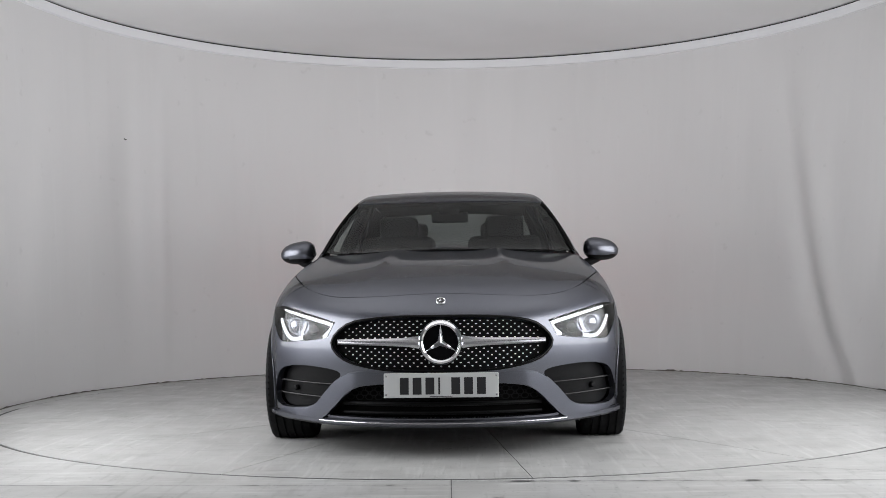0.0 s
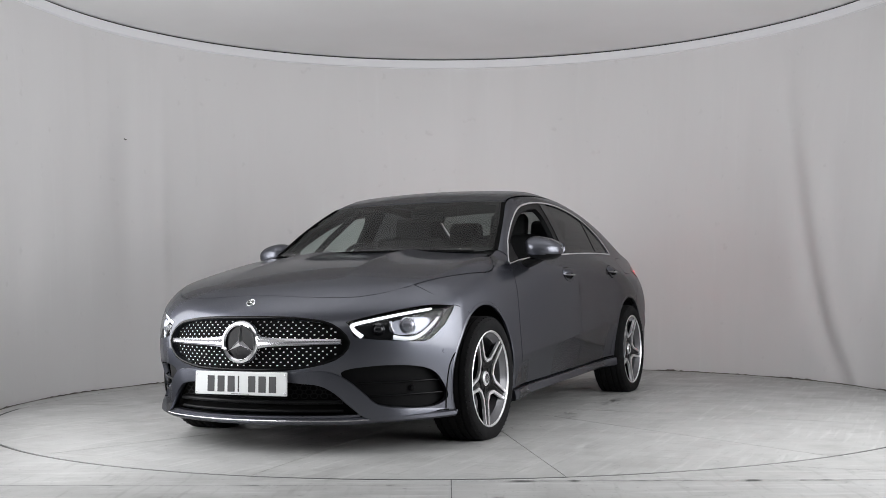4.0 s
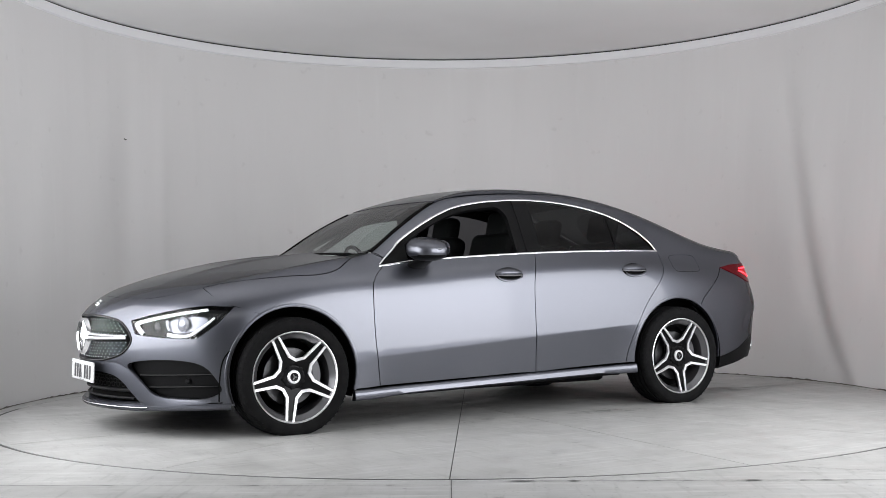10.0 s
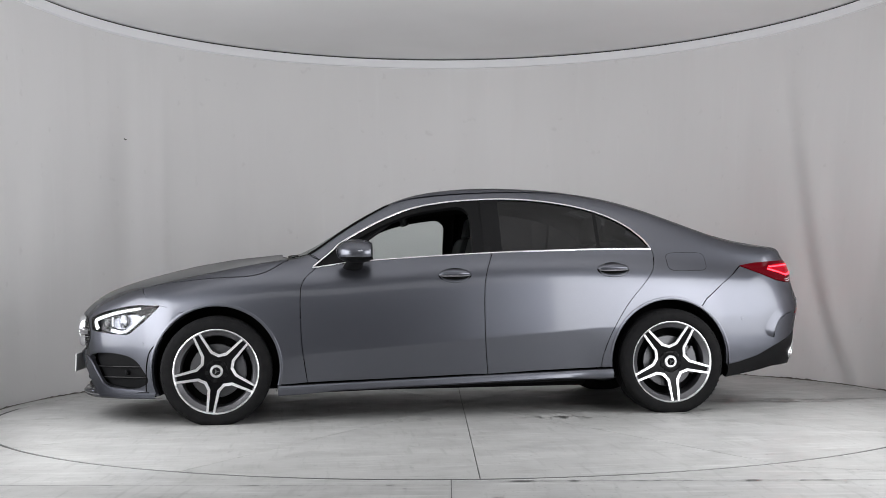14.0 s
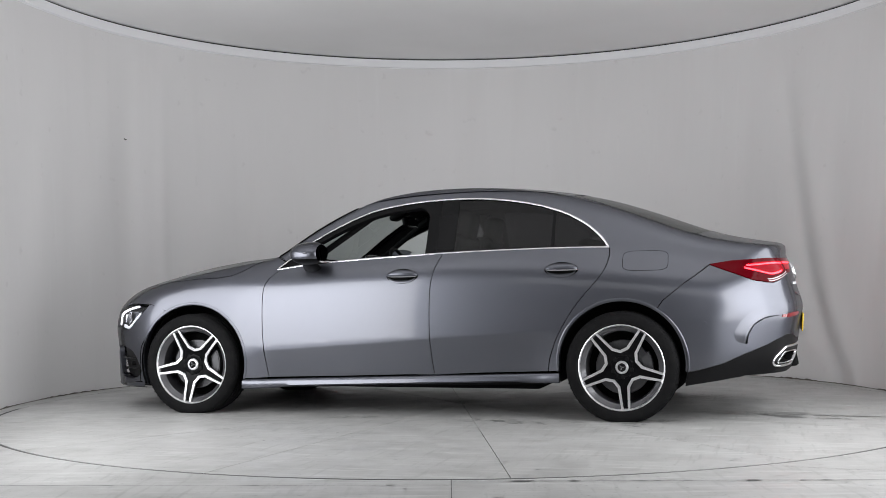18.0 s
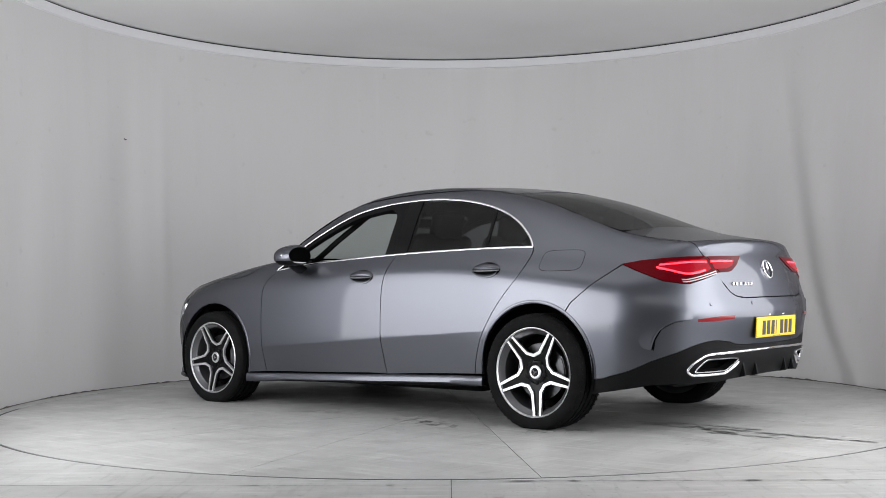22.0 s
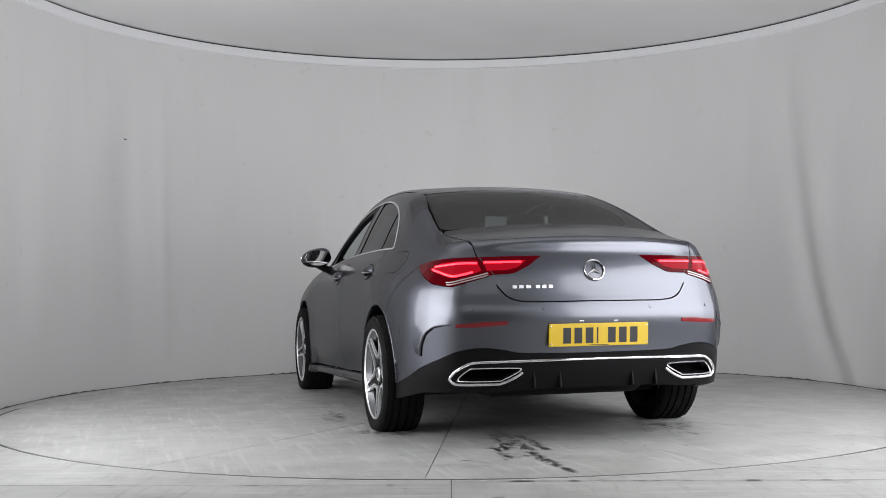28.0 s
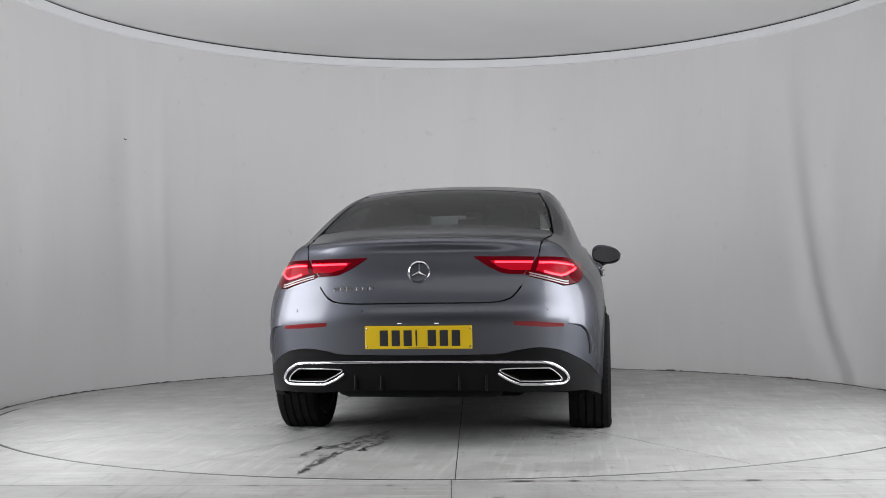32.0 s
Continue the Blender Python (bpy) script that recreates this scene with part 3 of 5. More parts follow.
panel("screen_border", [ws + [(x, -y) for x, y in ws[::-1][1:-1]], inner + [(x, -y) for x, y in inner[::-1][1:-1]]], over, VOID, car, "black border of the windscreen", size=0.04, inset=0.006, skirt=0)
rf = curve([(0.327, 0.0), (0.32, 0.3), (0.302, 0.570)]) + curve([(0.28, 0.577), (-0.3, 0.565), (-0.8, 0.545), (-1.0, 0.53)]) + curve([(-1.04, 0.50), (-1.07, 0.3), (-1.08, 0.0)])
panel("roof", [rf + [(x, -y) for x, y in rf[::-1][1:-1]]], over, PAINT, car, size=0.035)
rw = curve([(-1.086, 0.0), (-1.076, 0.3), (-1.045, 0.505)]) + curve([(-1.06, 0.52), (-1.4, 0.58), (-1.70, 0.615)]) + curve([(-1.76, 0.60), (-1.83, 0.4), (-1.86, 0.0)])
panel("rear_window", [rw + [(x, -y) for x, y in rw[::-1][1:-1]]], over, REARGLASS, car, "dark tinted rear window", size=0.04, inset=0.002, skirt=0)

# boot lid about the boot line: (hundreds of degrees, y)
lid = curve([(0.888, 0.0), (0.918, 0.3), (0.945, 0.48), (0.980, 0.605)]) + curve([(0.95, 0.621), (0.86, 0.623), (0.70, 0.60), (0.42, 0.575), (0.28, 0.535), (0.20, 0.49), (0.13, 0.44), (0.103, 0.36), (0.098, 0.2), (0.098, 0.0)])
panel("boot_lid", [lid + [(a, -y) for a, y in lid[::-1][1:-1]]], boot, PAINT, car, size=0.02)


def quarter():
    """Roof side rail, rear pillar and rear wing in one panel."""
    rail = over(np.array(curve([(0.824, 0.735), (0.56, 0.666), (0.318, 0.592), (0.1, 0.582), (-0.3, 0.572), (-0.8, 0.552), (-1.05, 0.513), (-1.4, 0.583), (-1.70, 0.619), (-1.80, 0.629)], 6)))
    deck = boot(np.array(curve([(0.80, 0.622), (0.70, 0.604), (0.42, 0.579), (0.36, 0.569)], 5)))
    top = [(a[0], a[1], a[2] - 0.002) for a in np.concatenate([rail, deck])]
    lamp = [(-2.315, 0.56, 0.925), (-2.15, 0.73, 0.918), (-1.874, 0.80, 0.893)]
    gap = [(-1.725, 0.88, 0.787), (-1.60, 0.9, 0.690)]
    line = [(run_rear(x, y), z) for x, y, z in top] + [(run_rear(x, y), z) for x, y, z in lamp[1:] + gap]
    arch = [(run_rear(x, 0.9), z) for x, z in arc(-AXLE, HUB, ARCH, 122, -6)]
    doorline = [(run_rear(x - G, 0.9), z) for x, z in DOOR_REAR[::-1]]
    roofl = [(run_rear(x, 0.8), z) for x, z in ROOFLINE[::-1]][1:]
    roofl = [q for q in roofl if q[0] < run_rear(0.757, 0.8)]
    loop = line + arch + [(run_rear(-0.99, 0.9), 0.285)] + doorline + roofl
    panel("rear_quarter", [loop], wrap_rear, PAINT, car, mirror=True, size=0.024, edge=0.014)
    panel("inner_trim", [loop], wrap_rear, FABRIC, car, "dark inner trim", mirror=True, size=0.05, inset=0.03, skirt=0)


quarter()
seam = over(np.array([(0.822 - 0.062 * k / 6, 0.735 + 0.036 * k / 6) for k in range(7)]))
side = over(np.array(curve([(0.822, 0.727), (0.56, 0.656), (0.335, 0.583)], 10)))
ribbon("screen_seal", side, 0.024, 0.004, VOID, car, "black seal beside the windscreen", mirror=True)
ribbon("pillar_seam", seam, 0.004, 0.0008, VOID, car, mirror=True)


# ---- nose: bumper, grille, lamps ----
def ahead(points):
    """(y, z) on the nose to (run, height)."""
    q = np.array(points, float)
    o = np.stack([np.full(len(q), 0.9), q[:, 0], q[:, 1]], 1)
    p = solve(o, np.tile([1.0, 0.0, 0.0], (len(q), 1)))
    return [(run_front(a, b), c) for a, b, c in p]


def behind(points):
    q = np.array(points, float)
    o = np.stack([np.full(len(q), -0.9), q[:, 0], q[:, 1]], 1)
    p = solve(o, np.tile([-1.0, 0.0, 0.0], (len(q), 1)))
    return [(run_rear(a, b), c) for a, b, c in p]


def both(half_loop):
    """Closes a half outline that starts and ends on the middle line."""
    return half_loop + [(-u, v) for u, v in half_loop[::-1][1:-1]]


def mirrored(loop):
    return [(-u, v) for u, v in loop[::-1]]


BONNET_EDGE = over(np.array(curve([(2.137, 0.0), (2.122, 0.25), (2.062, 0.4515), (1.972, 0.577), (1.852, 0.667), (1.806, 0.687)], 6)))
GRILLE = curve([(0, 0.650), (0.16, 0.649), (0.31, 0.640), (0.44, 0.612), (0.515, 0.530), (0.455, 0.452), (0.31, 0.413), (0.16, 0.402), (0, 0.400)], 6)
LAMP_TIP = (run_front(1.69, 0.865), 0.692)
LAMP = ahead(curve([(0.497, 0.624), (0.62, 0.659), (0.74, 0.690), (0.80, 0.699)], 5)) + [LAMP_TIP] + ahead(curve([(0.842, 0.60), (0.80, 0.533), (0.74, 0.527), (0.60, 0.541), (0.535, 0.552)], 4))
FOG = ahead(curve([(0.475, 0.388), (0.60, 0.415), (0.735, 0.413), (0.808, 0.382), (0.840, 0.30), (0.843, 0.245), (0.80, 0.212), (0.70, 0.214), (0.589, 0.240), (0.52, 0.31)], 5, closed=True))
INTAKE = ahead(curve([(0, 0.343), (0.2, 0.343), (0.385, 0.338), (0.455, 0.30), (0.54, 0.205)], 5) + [(0.53, 0.187), (0.3, 0.183), (0, 0.182)])


def front_outline(down=0.168):
    line = [(run_front(a, b), c) for a, b, c in BONNET_EDGE]
    line[0] = (0.0, line[0][1])
    line += [(run_front(1.75, 0.81), 0.722), (run_front(1.70, 0.86), 0.694), (run_front(1.62, 0.88), 0.676)]
    line += [(run_front(x, 0.9) if x < FRONT_X else run_front(x, 0.885), z) for x, z in arc(AXLE, HUB, ARCH, 61, -24)]
    line += ahead([(0.84, down + 0.004), (0.6, down + 0.002), (0.3, down), (0, down)])
    return both(line)


nose_loop = front_outline()
panel("front_bumper", [nose_loop, both(ahead(GRILLE)), LAMP, mirrored(LAMP), FOG, mirrored(FOG), both(INTAKE)], wrap_front, PAINT, car, size=0.026, edge=0.012, skirt=0.03)
panel("bumper_backing", [front_outline(0.15)], wrap_front, VOID, car, "black space behind the bumper", size=0.05, inset=0.075, skirt=0.05)

# grille
grille = panel("grille", [both(ahead(GRILLE))], wrap_front, VOID, car, "black grille with rows of small chrome studs", size=0.03, inset=0.028, skirt=0)[0]
ring = wrap_front(np.array(both(ahead(GRILLE)) + both(ahead(GRILLE))[:1]))
ribbon("grille_surround", ring[::2], 0.012, 0.003, PIANO, grille)


def studs():
    bm = bmesh.new()
    g = np.array(both(GRILLE))
    cells = []
    for row in range(-6, 7):
        if row == 0:
            continue
        for k in range(-26, 27):
            u = (k + (0.5 if row % 2 else 0)) * 0.0365
            z = 0.528 + math.copysign(0.013 + abs(row) * 0.0162, row) - 0.012 * (abs(u) / 0.5) ** 2 * (1 if row > 0 else -0.6)
            cells.append((u, z))
    c = np.array(cells)
    c = c[inside(c, [g * np.array([0.95, 1.0]) + np.array([0, 0])])]
    c = c[np.hypot(c[:, 0], c[:, 1] - 0.531) > 0.108]
    at = wrap_front(np.array(ahead(c)))
    nor = gradient(at)
    for p, n in zip(at, nor):
        q = Vector(n).to_track_quat("Z", "Y").to_matrix().to_4x4()
        m = Matrix.Translation(Vector(p - n * 0.022)) @ q
        vs = [bm.verts.new(m @ Vector((0.0052 * math.cos(a), 0.0031 * math.sin(a), 0))) for a in np.linspace(0, 2 * math.pi, 7)[:-1]]
        tip = bm.verts.new(m @ Vector((0, 0.0, 0.0022)))
        for i in range(6):
            bm.faces.new((vs[i], vs[(i + 1) % 6], tip))
    ob = part("grille_studs", bm, STUD, grille, "small chrome studs")
    tagged(ob, kind="stuff")


studs()


def nose_at(y, z, out=0.0):
    p = wrap_front(np.array(ahead([(y, z)])))
    return Vector(p[0] + gradient(p)[0] * out)


def badge(name, centre, normal, radius, parent, backing, tube_r, arm=0.9):
    """A round emblem: ring with three plain tapering arms."""
    m = Matrix.Translation(centre) @ Vector(normal).to_track_quat("Z", "Y").to_matrix().to_4x4()
    bm = bmesh.new()
    lathe(bm, [(radius - tube_r, 0.0), (radius - tube_r, tube_r * 0.9), (radius - tube_r * 0.4, tube_r * 1.5), (radius + tube_r * 0.3, tube_r * 1.3), (radius + tube_r * 0.9, tube_r * 0.4), (radius + tube_r, -0.02)], 40, "Z", m)
    ob = part(name, bm, CHROME, parent, "chrome ring emblem", True)
    if backing:
        bm = bmesh.new()
        lathe(bm, [(0.0005, 0.004), (radius * 0.6, 0.003), (radius, 0.0)], 32, "Z", m)
        part("disc", bm, backing, ob, smooth=True)
    for k in range(3):
        a = radians(90 + 120 * k)
        bm = bmesh.new()
        u, w = Vector((math.cos(a), math.sin(a), 0)), Vector((-math.sin(a), math.cos(a), 0))
        r = radius * arm
        base = radius * 0.15
        lo = [bm.verts.new(m @ (u * base * 0.5 * -0.0 + w * base * s + Vector((0, 0, 0.004)))) for s in (-1, 1)]
        tip = bm.verts.new(m @ (u * r + Vector((0, 0, 0.006))))
        mid = bm.verts.new(m @ (Vector((0, 0, 0.004 + radius * 0.14))))
        root = bm.verts.new(m @ (u * base * -0.55 + Vector((0, 0, 0.004))))
        bm.faces.new((lo[0], tip, mid))
        bm.faces.new((tip, lo[1], mid))
        bm.faces.new((lo[0], mid, root))
        bm.faces.new((mid, lo[1], root))
        bmesh.ops.recalc_face_normals(bm, faces=bm.faces)
        part("arm", bm, CHROME, ob)
    return ob


badge("grille_emblem", Vector((2.272, 0, 0.531)), (1, 0, 0.02), 0.092, car, PIANO, 0.0125)
badge("bonnet_emblem", nose_at(0, 0.716, 0.002), (0.62, 0, 0.78), 0.021, car, GLOSSBLACK, 0.003)
# the bright bar across the grille
for sgn in (1, -1):
    ys = np.linspace(0.085, 0.485, 14)
    path = wrap_front(np.array(ahead([(y, 0.533) for y in ys])))
    path = path - gradient(path) * 0.004
    verts, faces = [], []
    for i, p in enumerate(path):
        h = 0.020 - 0.008 * i / 13 + 0.014 * math.exp(-i / 1.3)
        for dz, dx in ((-h, -0.012), (-h, 0.004), (-h * 0.5, 0.012), (0.0, 0.006), (h * 0.5, 0.012), (h, 0.004), (h, -0.012)):
            verts.append(p * np.array([1, sgn, 1]) + np.array([dx, 0, dz]))
    for i in range(13):
        for k in range(6):
            q = (i * 7 + k, i * 7 + k + 1, (i + 1) * 7 + k + 1, (i + 1) * 7 + k)
            faces.append(q if sgn < 0 else q[::-1])
    mesh_object("grille_bar", verts, faces, SATIN, car, "satin silver grille bar")

# lower intake and side vents
intake = panel("lower_intake", [both(INTAKE)], wrap_front, VOID, car, "black honeycomb lower intake", size=0.03, inset=0.05, skirt=0)[0]


def honeycomb(name, loop_yz, parent, depth, cell, thin):
    """Open hexagon mesh clipped to the outline."""
    g = np.array(loop_yz)
    lo, hi = g.min(0), g.max(0)
    cs = []
    dy, dz = cell * 1.5, cell * 0.62
    for j in range(int((hi[1] - lo[1]) / dz) + 1):
        for i in range(int((hi[0] - lo[0]) / dy) + 1):
            cs.append((lo[0] + (i + 0.5 * (j % 2)) * dy, lo[1] + j * dz))
    cs = np.array(cs)
    cs = cs[inside(cs, [g])]
    p = wrap_front(np.array(ahead(cs)))
    bm = bmesh.new()
    for c in p:
        a = math.atan2(c[1], 1.6) * 1.0
        out, inn = [], []
        for k in range(6):
            t = radians(60 * k)
            for lst, r in ((out, 1.0), (inn, thin)):
                yy, zz = cell * 0.72 * r * math.cos(t), cell * 0.5 * r * math.sin(t)
                lst.append(bm.verts.new((c[0] - depth - yy * math.tan(a) * 0.9, c[1] + yy, c[2] + zz)))
        for k in range(6):
            bm.faces.new((out[k], out[(k + 1) % 6], inn[(k + 1) % 6], inn[k]))
    tagged(part(name, bm, BLACK, parent, "black honeycomb mesh"), kind="stuff")


honeycomb("mesh", both([(0, 0.34), (0.36, 0.335), (0.45, 0.262), (0, 0.258)]), intake, 0.03, 0.03, 0.72)
for z, r in ((0.247, 0.010), (0.205, 0.007)):
    ys = np.linspace(-0.46, 0.46, 15)
    path = wrap_front(np.array(ahead([(y, z) for y in ys])))
    bm = bmesh.new()
    tube(bm, [(p[0] - 0.03, p[1], p[2]) for p in path], r)
    part("intake_slat", bm, BLACK, intake, smooth=True)
for sgn in (1, -1):
    lp = FOG if sgn > 0 else mirrored(FOG)
    vent = panel("side_vent", [lp], wrap_front, BLACK, car, "black side vent with two slats", size=0.03, inset=0.045, skirt=0)[0]
    for z, y0, y1 in ((0.330, 0.53, 0.832), (0.268, 0.575, 0.838)):
        path = wrap_front(np.array(ahead([(y, z + 0.006 * k / 8) for k, y in enumerate(np.linspace(y0, y1, 9))])))
        nn = gradient(path)
        path = (path - nn * 0.022) * np.array([1, sgn, 1])
        bm = bmesh.new()
        tube(bm, path, 0.0052)
        part("slat", bm, PIANO, vent, smooth=True)
    q = nose_at(0.745, 0.300, -0.03)
    bm = bmesh.new()
    lathe(bm, [(0.001, 0.006), (0.010, 0.005), (0.014, 0.0), (0.014, -0.02)], 18, "Z", Matrix.Translation((q.x, q.y * sgn, q.z)) @ Vector((0.8, 0.6 * sgn, 0)).to_track_quat("Z", "Y").to_matrix().to_4x4())
    part("sensor", bm, BLACK, vent, "round parking sensor", True)

# splitter lip with its bright line
ys = np.linspace(-0.86, 0.86, 61)
lipz = lambda y: 0.158 + 0.012 * max(0, abs(y) - 0.5) / 0.36
path = wrap_front(np.array(ahead([(y, lipz(y)) for y in ys])))
nn = gradient(path)
verts, faces = [], []
prof = [(-0.06, 0.016), (0.004, 0.018), (0.014, 0.010), (0.014, -0.006), (0.0, -0.016), (-0.10, -0.022)]
for p, n in zip(path, nn):
    n = np.array([n[0], n[1], 0]) / math.hypot(n[0], n[1])
    verts += [p + n * a + np.array([0, 0, b]) for a, b in prof]
for i in range(len(path) - 1):
    for k in range(5):
        faces.append((i * 6 + k + 1, i * 6 + k, (i + 1) * 6 + k, (i + 1) * 6 + k + 1))
ob = mesh_object("splitter", verts, faces, PAINT, car, "grey front splitter lip", True)
ob.data.set_sharp_from_angle(angle=radians(30))
mid = slice(10, 51)
bm = bmesh.new()
tube(bm, [tuple(p + np.array([n[0], n[1], 0]) * 0.015 + np.array([0, 0, 0.004])) for p, n in zip(path[mid], nn[mid])], 0.0032, 6)
part("splitter_trim", bm, SATIN, car, "thin chrome strip", True)


# blades that frame the intake, and the groove over the lip
for sgn in (1, -1):
    q = wrap_front(np.array(ahead(curve([(0.25, 0.366), (0.385, 0.362), (0.462, 0.327), (0.525, 0.264), (0.575, 0.212), (0.62, 0.194), (0.70, 0.190), (0.83, 0.196)], 6))))
    verts, faces = [], []
    nn, tt = gradient(q), np.gradient(q, axis=0)
    tt /= np.linalg.norm(tt, axis=1)[:, None]
    ac = np.cross(nn, tt)
    n = len(q)
    for i in range(n):
        u = i / (n - 1)
        w = 0.043 * math.sin(math.pi * min(1, 0.12 + u * 0.9)) ** 0.7 + 0.003
        for a, b in ((-1, -0.002), (-0.93, 0.013), (0.0, 0.0105), (0.93, 0.006), (1.0, -0.002)):
            verts.append((q[i] + ac[i] * w * a + nn[i] * b * min(1, 6 * u, 6 * (1 - u) + 0.1)) * np.array([1, sgn, 1]))
    for i in range(n - 1):
        for k in range(4):
            f = (i * 5 + k, i * 5 + k + 1, (i + 1) * 5 + k + 1, (i + 1) * 5 + k)
            faces.append(f if sgn < 0 else f[::-1])
    blade = mesh_object("bumper_blade", verts, faces, PAINT, car, smooth=True)
    blade.data.set_sharp_from_angle(angle=radians(25))
    g = wrap_front(np.array(ahead([(y, 0.178 + 0.010 * (y - 0.54) / 0.3) for y in np.linspace(0.54, 0.845, 16)])))
    gr = ribbon("lip_groove", g, 0.010, 0.001, VOID, car)[0]
    if sgn < 0:
        gr.data.transform(Matrix.Diagonal((1, -1, 1, 1)))
        gr.data.flip_normals()


# slot at the rear edge of the bumper, ahead of the wheel
slit = [(run_front(x, 0.89), z) for x, z in curve([(1.702, 0.472), (1.739, 0.450), (1.770, 0.402), (1.786, 0.323), (1.791, 0.240), (1.791, 0.195)], 6)]
ribbon("bumper_slot", wrap_front(np.array(slit)), 0.008, 0.0012, VOID, car, "dark slot in the bumper", mirror=True)


# headlamps
def headlamp(sgn):
    lp = LAMP if sgn > 0 else mirrored(LAMP)
    lamp = new("headlamp")
    lamp.parent = car
    lamp["label"] = "clear headlamp with glowing white daytime strip"
    panel("lens", [lp], wrap_front, LENS, lamp, size=0.02, inset=0.001, skirt=0, edge=0.01)
    mid = np.mean(np.array(lp), 0)
    cup = [tuple(mid + (np.array(q) - mid) * 0.982) for q in lp]
    panel("housing", [cup], wrap_front, BLACK, lamp, "dark lamp housing", size=0.02, inset=0.05, skirt=-0.05, edge=0.01)
    flip = np.array([1, sgn, 1])

    def strip(name, pts, width, height, material, deep):
        p = wrap_front(np.array(pts))
        n = gradient(p)
        tan = np.gradient(p, axis=0)
        tan /= np.linalg.norm(tan, axis=1)[:, None]
        ac = np.cross(n, tan)
        verts, faces = [], []
        for i in range(len(p)):
            w = width[0] + (width[1] - width[0]) * i / (len(p) - 1)
            for u, v in ((-0.5, 0), (-0.4, 1), (0.4, 1), (0.5, 0)):
                verts.append((p[i] - n[i] * (deep - height * v) + ac[i] * w * u) * flip)
        for i in range(len(p) - 1):
            for k in range(3):
                faces.append((i * 4 + k, i * 4 + k + 1, i * 4 + k + 5, i * 4 + k + 4))
        mesh_object(name, verts, faces, material, lamp, smooth=True)

    strip("light_strip", ahead(curve([(0.568, 0.553), (0.545, 0.575), (0.522, 0.605), (0.540, 0.619), (0.62, 0.641), (0.70, 0.662), (0.80, 0.686)], 6)), (0.022, 0.010), 0.012, WHITEGLOW, 0.028)
    strip("light_strip", ahead(curve([(0.685, 0.549), (0.735, 0.539), (0.775, 0.550), (0.812, 0.598), (0.830, 0.640)], 6)), (0.022, 0.010), 0.010, WHITESOFT, 0.030)
    refl = ahead(curve([(0.675, 0.620), (0.72, 0.643), (0.785, 0.652), (0.815, 0.625), (0.785, 0.572), (0.72, 0.558), (0.682, 0.578)], 4, closed=True))
    panel("reflector", [refl if sgn > 0 else mirrored(refl)], wrap_front, LAMPCHROME, lamp, "silver lamp reflector", size=0.02, inset=0.046, skirt=0, edge=0.01)
    strip("bezel", ahead(curve([(0.672, 0.630), (0.678, 0.60), (0.69, 0.572)], 5)), (0.012, 0.012), 0.010, SATIN, 0.036)
    for y, z, r, ring in ((0.738, 0.607, 0.034, SATIN), (0.632, 0.590, 0.024, GLOSSBLACK)):
        c = nose_at(y, z, -0.035)
        m = Matrix.Translation((c.x, c.y * sgn, c.z)) @ Vector((0.88, 0.46 * sgn, 0.02)).to_track_quat("Z", "Y").to_matrix().to_4x4()
        bm = bmesh.new()
        lathe(bm, [(r * 1.18, -0.01), (r * 1.2, 0.004), (r * 1.05, 0.008), (r, 0.002)], 28, "Z", m)
        pj = part("projector", bm, ring, lamp, "round projector lens", True)
        bm = bmesh.new()
        lathe(bm, [(r * math.cos(a), r * 0.55 * math.sin(a)) for a in np.linspace(0, math.pi / 2 - 0.01, 7)], 24, "Z", m)
        part("bulb_lens", bm, LAMPGLASS if ring is SATIN else GLOSSBLACK, pj, smooth=True)


LAMPGLASS = mat("projector_lens", (0.30, 0.31, 0.34), 0.06, 0.7, 1.0)
headlamp(1)
headlamp(-1)


# number plates: the marks are plain bars
def plate(name, centre, normal, face, label):
    m = Matrix.Translation(centre) @ Vector(normal).to_track_quat("Z", "Y").to_matrix().to_4x4()
    bm = bmesh.new()
    box(bm, (0.52, 0.111, 0.008), m, 0.003)
    ob = part(name, bm, face, car, label)
    x = -0.192
    for k in range(7):
        w = 0.050 if k != 3 else 0.018
        bm = bmesh.new()
        box(bm, (w - 0.010, 0.076, 0.0015), m @ pose(x + w / 2, -0.003, 0.0045))
        part("bar", bm, INK, ob)
        x += w + 0.008 + (0.033 if k == 3 else 0)
    for u in (-0.25, 0.25):
        for v in (-0.042, 0.042):
            bm = bmesh.new()
            lathe(bm, [(0.0002, 0.003), (0.004, 0.002), (0.005, 0)], 10, "Z", m @ pose(u, v, 0.004))
            part("screw", bm, SATIN, ob)
    bm = bmesh.new()
    box(bm, (0.10, 0.003, 0.0012), m @ pose(0, -0.050, 0.0043))
    part("small_bar", bm, INK, ob)


plate("front_number_plate", Vector((2.276, 0, 0.338)), (1, 0, 0.04), PLATEWHITE, "white plate with dark bars")
plate("rear_number_plate", Vector((-2.370, 0, 0.542)), (-1, 0, -0.06), PLATEYELLOW, "yellow plate with dark bars")


